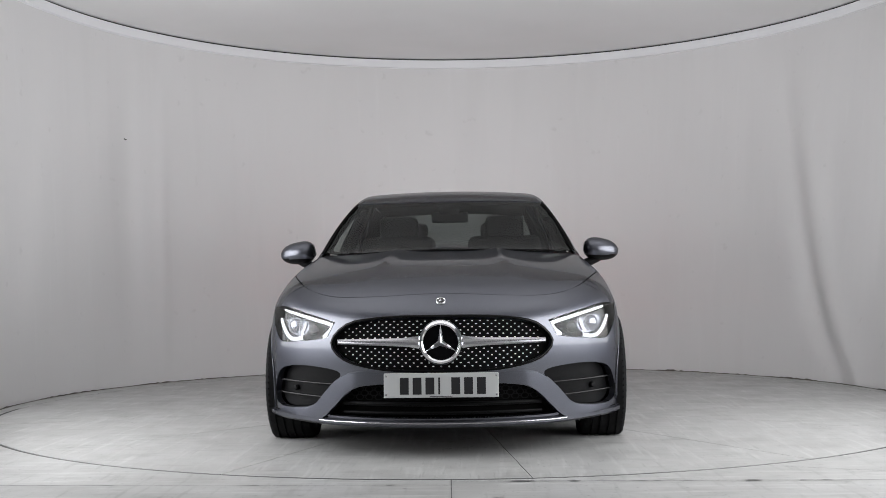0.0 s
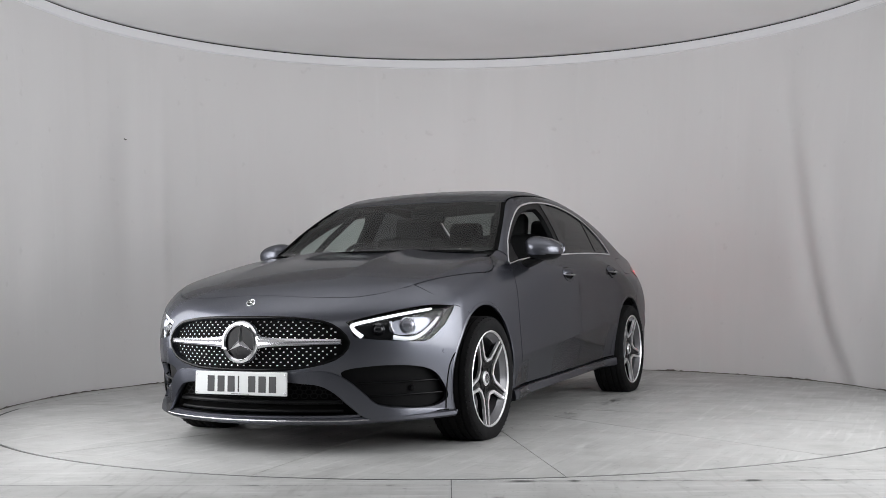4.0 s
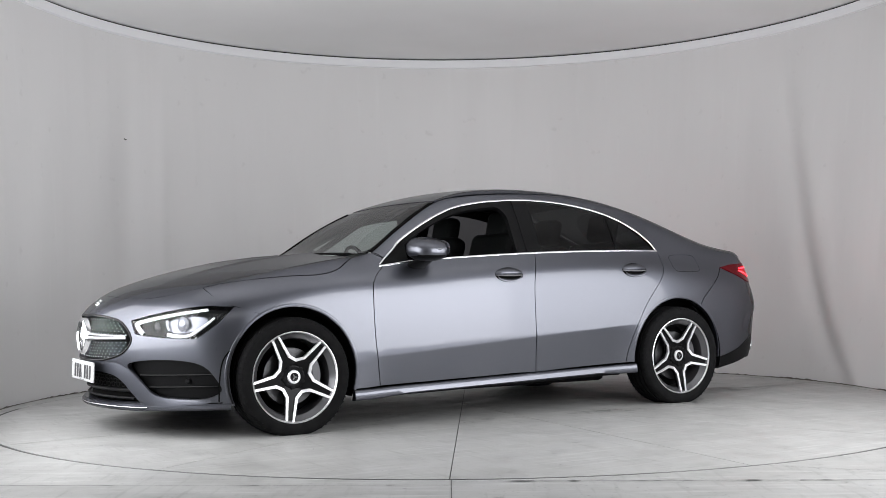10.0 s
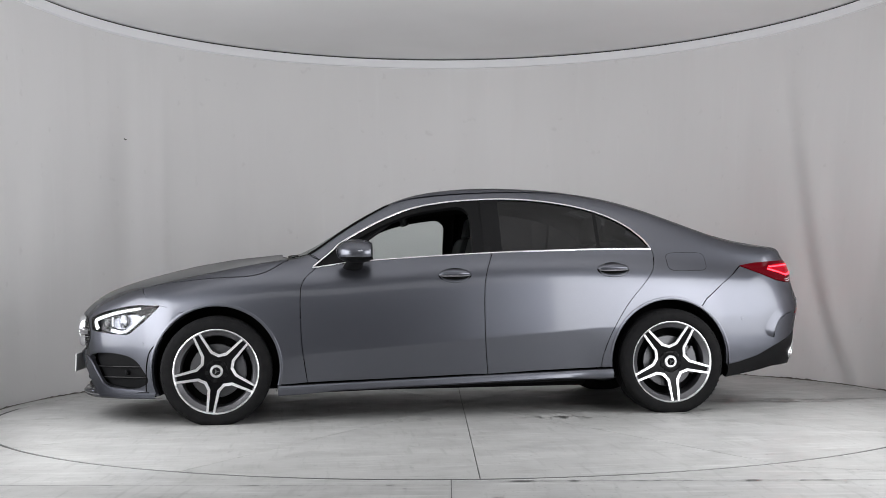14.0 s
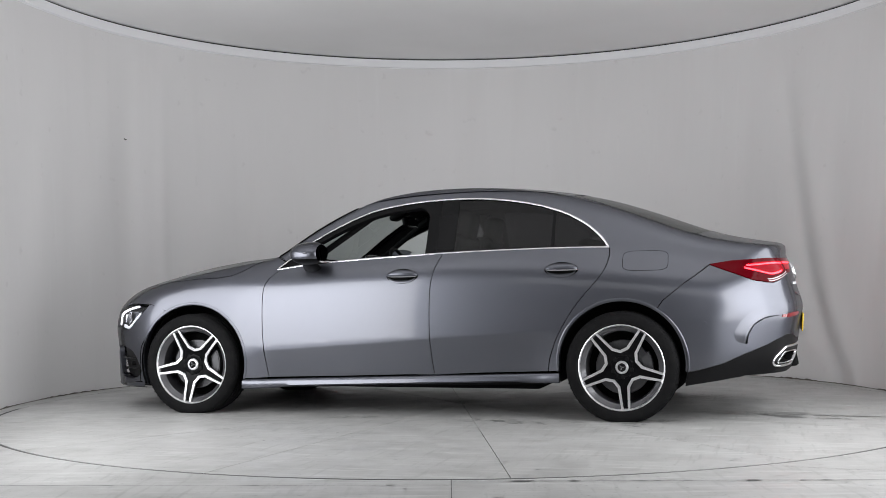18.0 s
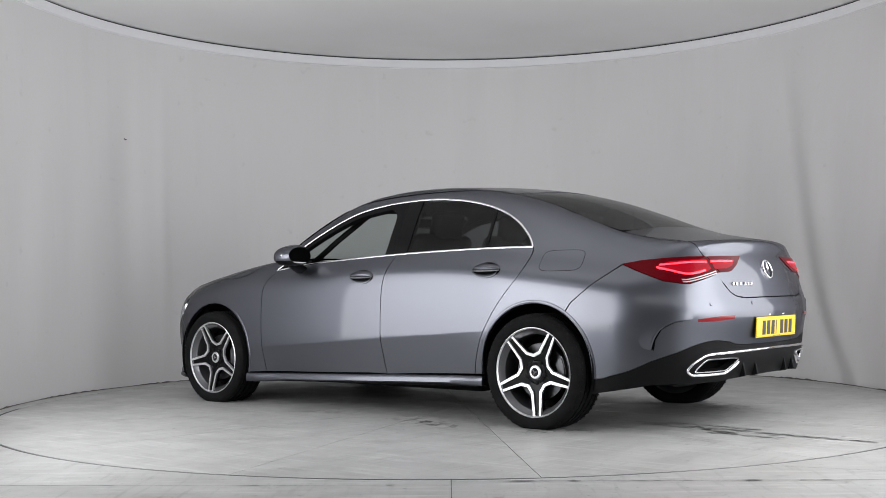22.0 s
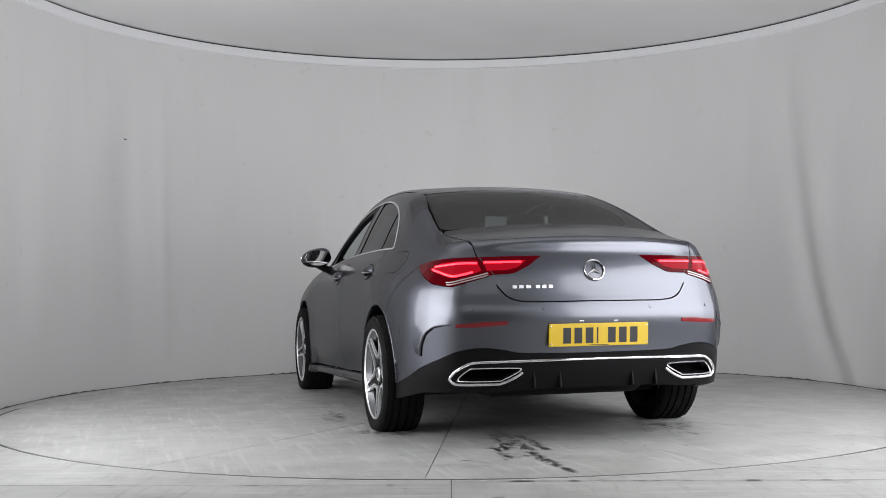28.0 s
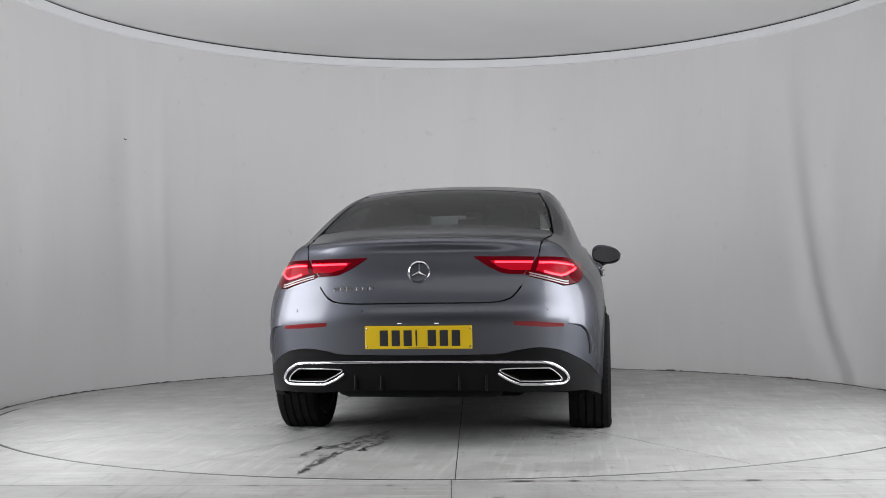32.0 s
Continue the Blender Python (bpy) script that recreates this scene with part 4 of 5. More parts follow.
# ---- tail ----
LAMP_REAR_TIP = (run_rear(-1.874, 0.80), 0.890)
TL_OUT = behind([(0.565, 0.922), (0.65, 0.922)]) + [(run_rear(-2.15, 0.745), 0.918), (run_rear(-2.0, 0.79), 0.908), LAMP_REAR_TIP, (run_rear(-1.98, 0.82), 0.852), (run_rear(-2.12, 0.80), 0.800)] + behind([(0.72, 0.786), (0.69, 0.784), (0.60, 0.812), (0.508, 0.838)])
TL_IN = behind([(0.557, 0.922), (0.45, 0.925), (0.262, 0.927), (0.33, 0.880), (0.40, 0.846), (0.43, 0.841), (0.502, 0.838)])
BLACKLINE = [(run_rear(x, 0.88), z) for x, z in ((-1.732, 0.284), (-1.80, 0.296), (-1.95, 0.335), (-2.08, 0.383))] + behind(curve([(0.75, 0.432), (0.68, 0.470), (0.58, 0.487), (0.47, 0.476), (0.36, 0.458), (0, 0.455)], 4))
SLOT = [(run_rear(x, y), z) for x, y, z in ((-2.065, 0.85, 0.442), (-2.085, 0.85, 0.50), (-2.12, 0.83, 0.555), (-2.18, 0.79, 0.590), (-2.25, 0.73, 0.598), (-2.175, 0.79, 0.582), (-2.121, 0.825, 0.547), (-2.094, 0.845, 0.494), (-2.084, 0.845, 0.440))]


def rear_outline():
    lower_lid = boot(np.array(curve([(0.098, 0.0), (0.098, 0.2), (0.103, 0.36), (0.13, 0.44), (0.20, 0.49)], 5)))
    top = [(run_rear(a, b * 1.01), c - 0.006) for a, b, c in lower_lid]
    top[0] = (0.0, top[0][1])
    lampline = [(u, v - 0.004) for u, v in TL_OUT[4:][::-1]]
    gap = [(run_rear(-1.725, 0.88), 0.782), (run_rear(-1.605, 0.9), 0.686)]
    archline = [(run_rear(x, 0.9), z) for x, z in arc(-AXLE, HUB, ARCH, 123, 185)]
    return top + lampline + gap + archline


tail_half = rear_outline() + BLACKLINE
tail_half[-1] = (0.0, tail_half[-1][1])
tail_loop = both(tail_half)
panel("rear_bumper", [tail_loop, SLOT, mirrored(SLOT)], wrap_rear, PAINT, car, size=0.026, edge=0.014, skirt=0.03)
for lp in (SLOT, mirrored(SLOT)):
    panel("air_slot", [lp], wrap_rear, BLACK, car, "black air slot", size=0.03, inset=0.03, skirt=0)
edge = wrap_rear(np.array(curve(SLOT[:5], 7)))
en, et = gradient(edge), np.gradient(edge, axis=0)
et /= np.linalg.norm(et, axis=1)[:, None]
away = np.cross(en, et)
away = away * np.sign(away[:1, :1] + 1e-9)
for sgn in (1, -1):
    verts, faces = [], []
    for i in range(len(edge)):
        u = i / (len(edge) - 1)
        h = min(1, 0.25 + 5 * u) * (1 - 0.9 * u ** 2)
        for w, up in ((0.070, -0.002), (0.040, 0.003 * h), (0.012, 0.010 * h), (0.001, 0.0135 * h), (-0.005, 0.011 * h), (-0.002, -0.012)):
            verts.append((edge[i] + away[i] * w * (0.5 + 0.5 * h) + en[i] * up) * np.array([1, sgn, 1]))
    for i in range(len(edge) - 1):
        for k in range(5):
            faces.append((i * 6 + k, i * 6 + k + 1, i * 6 + k + 7, i * 6 + k + 6))
    ob = mesh_object("slot_flange", verts, faces, PAINT, car, smooth=True)
    bm = bmesh.new()
    bm.from_mesh(ob.data)
    bmesh.ops.recalc_face_normals(bm, faces=bm.faces)
    bm.to_mesh(ob.data)
    bm.free()
VAL_BOTTOM = [(run_rear(x, 0.88), z) for x, z in ((-1.722, 0.205), (-1.95, 0.240), (-2.10, 0.262))] + behind([(0.70, 0.268), (0.5, 0.268), (0.42, 0.275), (0.3, 0.283), (0, 0.285)])
EXH = behind(curve([(0.673, 0.332), (0.660, 0.354), (0.626, 0.382), (0.595, 0.388), (0.408, 0.388), (0.391, 0.374), (0.469, 0.334), (0.495, 0.328), (0.654, 0.326)], 3, closed=True))
vhalf = [(0.0, BLACKLINE[-1][1] - 0.003)] + [(u, v - 0.003) for u, v in BLACKLINE[::-1][1:]] + VAL_BOTTOM
vhalf[-1] = (0.0, vhalf[-1][1])
panel("rear_diffuser", [both(vhalf), EXH, mirrored(EXH)], wrap_rear, BLACK, car, "black rear diffuser", size=0.03, edge=0.012, skirt=0.04)
panel("tail_backing", [both(rear_outline()[:-1] + VAL_BOTTOM)], wrap_rear, VOID, car, "black space behind the bumper", size=0.05, inset=0.08, skirt=0.04)
for sgn in (1, -1):
    flip = np.array([1, sgn, 1])
    lp = [(u * sgn, v) for u, v in EXH]
    p = wrap_rear(np.array(EXH + EXH[:2]))
    tip = ribbon("exhaust_trim", (p + gradient(p) * 0.003), 0.008, 0.006, CHROME, car, "chrome exhaust surround")[0]
    if sgn < 0:
        tip.data.transform(Matrix.Diagonal((1, -1, 1, 1)))
        tip.data.flip_normals()
    for k in range(2):
        bm = bmesh.new()
        q = behind([((0.19 + 0.13 * k), 0.33)])
        w = wrap_rear(np.array(q))[0]
        box(bm, (0.05, 0.012, 0.085), pose(w[0] + 0.012, w[1] * sgn, 0.325, 0, 10, 0), 0.004)
        part("diffuser_fin", bm, BLACK, car)
# bright strip that runs over both exhausts
cs = [(0.376, 0.365), (0.423, 0.335), (0.475, 0.313), (0.507, 0.310), (0.655, 0.308), (0.690, 0.314), (0.706, 0.333), (0.700, 0.352), (0.681, 0.376), (0.64, 0.403), (0.598, 0.415), (0.5, 0.418), (0.385, 0.420), (0.0, 0.424)]
cs = cs + [(-y, z) for y, z in cs[::-1][1:]]
p = wrap_rear(np.array(behind(curve(cs, 5))))
ribbon("bumper_trim", p, 0.016, 0.010, CHROME, car, "chrome strip across the rear bumper", half_round=True)


def tail_lamp(sgn):
    for nm, loop in (("tail_lamp", TL_OUT), ("lid_lamp", TL_IN)):
        lp = loop if sgn > 0 else mirrored(loop)
        lamp = panel(nm, [lp], wrap_rear, REDLENS, car, "red tail lamp with glowing strips", size=0.02, inset=-0.004, skirt=0.016, edge=0.01)[0]
        lines = [curve([(0.575, 0.893), (0.66, 0.892), (0.735, 0.880)], 6), curve([(0.60, 0.850), (0.645, 0.838), (0.69, 0.833), (0.735, 0.858), (0.745, 0.868)], 6)] if nm == "tail_lamp" else [curve([(0.365, 0.898), (0.45, 0.897), (0.545, 0.896)], 6)]
        for ln in lines:
            q = wrap_rear(np.array(behind(ln)))
            s = ribbon("glow_strip", q + gradient(q) * 0.004, 0.011, 0.002, REDGLOW, lamp)[0]
            if sgn < 0:
                s.data.transform(Matrix.Diagonal((1, -1, 1, 1)))
                s.data.flip_normals()
        panel("housing", [lp], wrap_rear, VOID, lamp, size=0.03, inset=0.020, skirt=-0.020, edge=0.014)
        field = behind([(0.575, 0.905), (0.64, 0.905), (0.71, 0.898), (0.738, 0.878), (0.728, 0.845), (0.695, 0.824), (0.60, 0.842), (0.56, 0.856)] if nm == "tail_lamp" else [(0.34, 0.905), (0.45, 0.906), (0.548, 0.905), (0.535, 0.856), (0.44, 0.858), (0.385, 0.872)])
        panel("glow_field", [field if sgn > 0 else mirrored(field)], wrap_rear, REDMID, lamp, size=0.02, inset=-0.0052, skirt=0, edge=0.01)
        if nm == "tail_lamp":
            for dz in (-0.006, 0.005):
                q = wrap_rear(np.array(behind(curve([(0.53, 0.840 + dz), (0.61, 0.820 + dz), (0.69, 0.798 + dz), (0.712, 0.797 + dz)], 6))))
                s = ribbon("reversing_light", q + gradient(q) * 0.004, 0.0065, 0.0018, REVERSE, lamp, "clear reversing light")[0]
                if sgn < 0:
                    s.data.transform(Matrix.Diagonal((1, -1, 1, 1)))
                    s.data.flip_normals()
    lp = behind([(0.455, 0.614), (0.56, 0.612), (0.69, 0.600), (0.69, 0.585), (0.60, 0.586), (0.46, 0.596)])
    panel("rear_reflector", [lp if sgn > 0 else mirrored(lp)], wrap_rear, REDDARK, car, "thin red reflector", size=0.02, inset=-0.003, skirt=0.012, edge=0.01)


tail_lamp(1)
tail_lamp(-1)
tb = wrap_rear(np.array(behind([(0.0, 0.856)])))
badge("boot_emblem", Vector(tb[0]) + Vector((-0.004, 0, 0)), tuple(gradient(tb)[0]), 0.052, car, None, 0.005)
for y0, w in ((0.425, 0.025), (0.392, 0.025), (0.359, 0.028), (0.310, 0.024), (0.278, 0.024), (0.246, 0.024)):
    q = wrap_rear(np.array(behind([(y0 - w / 2, 0.778)])))[0]
    bm = bmesh.new()
    box(bm, (0.005, w * 0.9, 0.017), pose(q[0] - 0.002, q[1], q[2], 0, 0, 0), 0.001)
    part("badge_bar", bm, SATIN, car, "chrome badge bar")
for y in (0.62, 0.28, -0.28, -0.62):
    q = wrap_rear(np.array(behind([(y, 0.675)])))
    n = gradient(q)[0]
    bm = bmesh.new()
    lathe(bm, [(0.0003, 0.0022), (0.0085, 0.0022), (0.0095, -0.002)], 16, "Z", Matrix.Translation(Vector(q[0] + n * 0.0008)) @ Vector(n).to_track_quat("Z", "Y").to_matrix().to_4x4())
    part("parking_sensor", bm, PAINT, car, smooth=True)
# round sensors in the sides of both bumpers
for x, z in ((1.79, 0.475), (-1.83, 0.56)):
    for sgn in (1, -1):
        q = flank(np.array([(x, z)]))
        n = gradient(q)[0] * np.array([1, sgn, 1])
        spot = q[0] * np.array([1, sgn, 1])
        bm = bmesh.new()
        lathe(bm, [(0.0003, 0.0016), (0.0085, 0.0016), (0.0095, 0.0002), (0.0112, 0.0002), (0.0115, -0.002)], 16, "Z", Matrix.Translation(Vector(spot + n * 0.0006)) @ Vector(n).to_track_quat("Z", "Y").to_matrix().to_4x4())
        part("parking_sensor", bm, PAINT, car)
for y in (0.09, -0.09):
    bm = bmesh.new()
    q = wrap_rear(np.array(behind([(y, 0.618)])))[0]
    box(bm, (0.008, 0.022, 0.004), pose(q[0] + 0.004, q[1], 0.609))
    part("plate_light", bm, WHITESOFT, car, "small white plate light")


# ---- flank: sills, glass, bright trim, handles, mirrors ----
def side_sill():
    """A skirt whose shoulder stands out from the door, from arch to arch, thinner in the middle underneath."""
    xs = np.linspace(1.010, -1.002, 64)
    top = 0.223 + (0.839 - xs) * 0.0283
    ys = flank(np.stack([xs, top], 1))[:, 1]
    verts, faces = [], []
    for x, z, y in zip(xs, top, ys):
        waist = 0.010 * float(step(0.90, 0.62, x)) * float(step(-0.93, -0.68, x))
        out = 0.85 + 0.15 * float(step(1.02, 0.95, x)) * float(step(-1.01, -0.95, x))
        for dy, dz in ((-0.012, -0.002), (0.012, -0.003), (0.020, -0.008), (0.024, -0.026), (0.027, -0.052 + waist), (0.020, -0.060 + waist), (-0.03, -0.064 + waist)):
            verts.append((x, y + dy * out, z + dz))
    m, n = 7, len(xs)
    for i in range(n - 1):
        for k in range(m - 1):
            faces.append((i * m + k, i * m + k + 1, (i + 1) * m + k + 1, (i + 1) * m + k))
    faces += [tuple(range(m)), tuple(range((n - 1) * m, n * m))[::-1]]
    for sgn in (1, -1):
        ob = mesh_object("sill", [(x, y * sgn, z) for x, y, z in verts], faces if sgn > 0 else [f[::-1] for f in faces], PAINT, car, "grey side skirt", True)
        bm = bmesh.new()
        bm.from_mesh(ob.data)
        bmesh.ops.recalc_face_normals(bm, faces=bm.faces)
        bm.to_mesh(ob.data)
        bm.free()
        ob.data.set_sharp_from_angle(angle=radians(50))


side_sill()
lower = [(0.90, 0.19), (-0.93, 0.22), (-0.90, 0.198), (0.86, 0.160)]
panel("sill_blade", [lower], flank, BLACK, car, "black lower sill blade", mirror=True, size=0.04, inset=0.02, skirt=0.05)

BX, BZ = zip(*sorted(BELT))
RX, RZ = zip(*sorted(ROOFLINE))
belt_z = lambda x: float(np.interp(x, BX, BZ))
roof_z = lambda x: float(np.interp(x, RX, RZ))


def pane_loop(x0, x1, low=0.004, high=0.004, lean=0.0):
    xs = np.linspace(x0, x1, 24)
    bot = [(x, belt_z(x) + low) for x in xs if roof_z(x) - belt_z(x) > low + high + 0.004]
    return bot + [(x, roof_z(x) - high) for x, _ in bot[::-1]]


panel("rear_side_window", [pane_loop(-0.945, -0.345)], flank, PRIVACY, car, "dark tinted side window", size=0.04, inset=0.006, skirt=0, mirror=True)
panel("quarter_window", [pane_loop(-1.262, -0.962)], flank, PRIVACY, car, "dark tinted quarter window", size=0.03, inset=0.006, skirt=0, mirror=True)
panel("window_divider", [pane_loop(-0.963, -0.944, 0, 0)], flank, PIANO, car, size=0.03, inset=0.003, skirt=0.01, mirror=True)
panel("centre_pillar", [pane_loop(-0.347, -0.235, 0, 0)], flank, PIANO, car, "black pillar trim", size=0.03, inset=0.002, skirt=0.03, mirror=True)
# window frame of the front doors: the left window is wound down
outer = pane_loop(-0.24, 0.79, 0.0, 0.0)
xs = [-0.165 + 0.085 * (k / 10) ** 2 for k in range(10)] + list(np.linspace(-0.08, 0.60, 24))
hole = [(x, belt_z(x) + 0.006) for x in xs]
hole += [(x, max(belt_z(x) + 0.008, roof_z(x) - 0.034 - (0.085 - math.sqrt(max(0, 0.085 ** 2 - max(0, -0.08 - x) ** 2))))) for x in xs[::-1]]
panel("window_frame", [outer, hole], flank, BLACK, car, "black window frame", size=0.03, inset=0.006, skirt=0.03, mirror=True)
ob = panel("front_side_window", [hole], flank, CLEAR, car, "clear closed side window", size=0.04, inset=0.010, skirt=0)[0]
ob.data.transform(Matrix.Diagonal((1, -1, 1, 1)))
ob.data.flip_normals()
belt_path = flank(np.array([(x, belt_z(x)) for x in np.linspace(0.805, -1.287, 60)]))
ribbon("belt_trim", belt_path, 0.011, 0.004, TRIM, car, "chrome belt trim", mirror=True)
roof_path = flank(np.array([q for q in ROOFLINE]))
ribbon("roofline_trim", roof_path, 0.011, 0.004, TRIM, car, "chrome window trim", mirror=True)


def oval(cx, cz, w, h, n=28):
    return [(cx + w / 2 * math.cos(a), cz + h / 2 * math.sin(a) * (1.0 - 0.1 * math.cos(2 * a))) for a in np.linspace(0, 2 * math.pi, n + 1)[:-1]]


def handle(cx, cz, sgn):
    """A flat dark oval painted as the cup's shade, bridged by a rounded bar with a bright strip."""
    # no hollow is cut: the cup's shade is put into the black colour
    cup = panel("door_handle", [oval(cx, cz, 0.200, 0.082)], flank, VOID, car, "grey door handle over a flat oval painted as the cup's shade", size=0.012, inset=-0.0015, skirt=0.006)[0]
    pieces = [cup]
    y = float(flank(np.array([(cx, cz)]))[0][1])
    lean = float(flank(np.array([(cx, cz + 0.03)]))[0][1]) - y

    def bar(name, material, half_len, thick, dz, out, label=""):
        bm = bmesh.new()
        rings = []
        for i in range(17):
            u = -1 + i / 8
            w = math.sqrt(max(0.004, 1 - abs(u) ** 2.2))
            ring = []
            for a in np.linspace(0, 2 * math.pi, 15)[:-1]:
                h = thick * w * math.sin(a)
                ring.append(bm.verts.new((cx + half_len * u, y + lean * (dz + h) / 0.03 + out * w * max(0.0, math.cos(a)) ** 0.7 - 0.004, cz + dz * w + h)))
            rings.append(ring)
        for a, b in zip(rings, rings[1:]):
            for k in range(14):
                bm.faces.new((a[k], a[(k + 1) % 14], b[(k + 1) % 14], b[k]))
        bm.faces.new(rings[0])
        bm.faces.new(rings[-1][::-1])
        bmesh.ops.recalc_face_normals(bm, faces=bm.faces)
        pieces.append(part(name, bm, material, cup, label, True))

    bar("bar", PAINT, 0.103, 0.021, 0.020, 0.036)
    bar("bright_strip", SATIN, 0.100, 0.0075, -0.0035, 0.040, "bright handle strip")
    bar("lower_lip", PAINT, 0.090, 0.010, -0.034, 0.006)
    if sgn < 0:
        for o in pieces:
            o.data.transform(Matrix.Diagonal((1, -1, 1, 1)))
            o.data.flip_normals()


for sgn in (1, -1):
    handle(-0.044, 0.849, sgn)
    handle(-1.020, 0.873, sgn)


def door_mirror(sgn):
    body = new("door_mirror")
    body.parent = car
    body["label"] = "grey door mirror with black base"
    c = Vector((0.545, 0.918, 0.997))

    def shell(test, material, name, grow=1.0):
        bm = bmesh.new()
        bmesh.ops.create_uvsphere(bm, u_segments=36, v_segments=24, radius=1.0)
        for v in bm.verts:
            x, y, z = v.co
            s = lambda q, e: math.copysign(abs(q) ** e, q)
            x, y, z = s(x, 0.8), s(y, 0.78), s(z, 0.85)
            taper = 1.0 - 0.16 * y
            xx = 0.116 * x if x > 0 else 0.112 * x
            xx = max(xx, -0.088)
            v.co = Vector((c.x + grow * xx * (taper if xx > 0 else 1.0), c.y + grow * 0.103 * y, c.z + grow * (0.068 * z * taper - 0.010 * y)))
        bmesh.ops.delete(bm, geom=[f for f in bm.faces if not test(f.calc_center_median() - c)], context="FACES")
        if sgn < 0:
            bmesh.ops.transform(bm, matrix=Matrix.Diagonal((1, -1, 1, 1)), verts=bm.verts)
            bmesh.ops.reverse_faces(bm, faces=bm.faces)
        return part(name, bm, material, body, smooth=True)

    shell(lambda q: q.z > -0.036 and q.x > -0.086, PAINT, "cap")
    shell(lambda q: q.z <= -0.034 and q.x > -0.0855, BLACK, "lower_shell", 0.985)
    shell(lambda q: q.x <= -0.0845, BLACK, "rim", 0.99)
    bm = bmesh.new()
    pts = [(0.108 * 0.9 * math.cos(a), 0.054 * math.sin(a)) for a in np.linspace(0, 2 * math.pi, 25)[:-1]]
    bm.faces.new([bm.verts.new((c.x - 0.0885, (c.y + u) * sgn, c.z + w)) for u, w in pts][::-sgn])
    part("mirror_glass", bm, MIRROR, body)
    bm = bmesh.new()
    tube(bm, [(c.x + 0.070 - 0.100 * k ** 2, (c.y + 0.035 + 0.073 * k) * sgn, c.z - 0.003 + 0.004 * k) for k in np.linspace(0, 1, 8)], 0.0055, 6)
    part("indicator", bm, LAMPGLASS, body, "slim clear indicator", True)
    bm = bmesh.new()
    rings = []
    for k in range(7):
        u = k / 6
        yy, zz = c.y + 0.02 - 0.135 * u, c.z - 0.030 - 0.062 * u ** 0.8
        ring = [bm.verts.new((c.x + 0.02 * u + (0.045 + 0.015 * u) * math.cos(a), yy * sgn, zz + (0.024 + 0.006 * u) * math.sin(a))) for a in np.linspace(0, 2 * math.pi, 17)[:-1]]
        rings.append(ring)
    for a, b in zip(rings, rings[1:]):
        for k in range(16):
            bm.faces.new((a[k], a[(k + 1) % 16], b[(k + 1) % 16], b[k]))
    bmesh.ops.recalc_face_normals(bm, faces=bm.faces)
    part("arm", bm, BLACK, body, smooth=True)


door_mirror(1)
door_mirror(-1)
# folded lips of the wheel arches
for ax, a0, a1 in ((AXLE, -14, 196), (-AXLE, -6, 185)):
    lip = flank(np.array(arc(ax, HUB, ARCH + 0.009, a0, a1, 60)))
    ribbon("arch_lip", lip, 0.017, 0.0025, PAINT, car, mirror=True, half_round=True)
# fuel flap
flap = [(-1.50 + 0.127 * math.copysign(abs(math.cos(q)) ** 0.42, math.cos(q)), 0.918 + 0.056 * math.copysign(abs(math.sin(q)) ** 0.42, math.sin(q))) for q in np.linspace(0, 2 * math.pi, 49)[:-1]]
fp = panel("fuel_flap", [flap], flank, PAINT, car, size=0.02, inset=-0.0008, skirt=0.004)[0]
ribbon("flap_gap", flank(np.array(flap + flap[:1])), 0.0055, 0.0006, VOID, fp)
# cowl and wipers at the foot of the windscreen
cw = curve([(0.993, 0.0), (0.986, 0.3), (0.963, 0.60), (0.942, 0.72)]) + [(0.85, 0.72)] + curve([(0.89, 0.60), (0.93, 0.3), (0.945, 0.0)])
panel("cowl", [cw + [(x, -y) for x, y in cw[::-1][1:-1]]], over, BLACK, car, "black cowl below the windscreen", size=0.04, inset=0.012, skirt=0)
for a, b in (((0.955, 0.02), (0.892, 0.62)), ((0.940, -0.36), (0.950, 0.10))):
    p = over(np.array([(a[0] + (b[0] - a[0]) * k / 8, a[1] + (b[1] - a[1]) * k / 8) for k in range(9)]))
    bm = bmesh.new()
    tube(bm, p + gradient(p) * 0.003, 0.0045, 6)
    part("wiper", bm, BLACK, car, "black wiper blade", True)


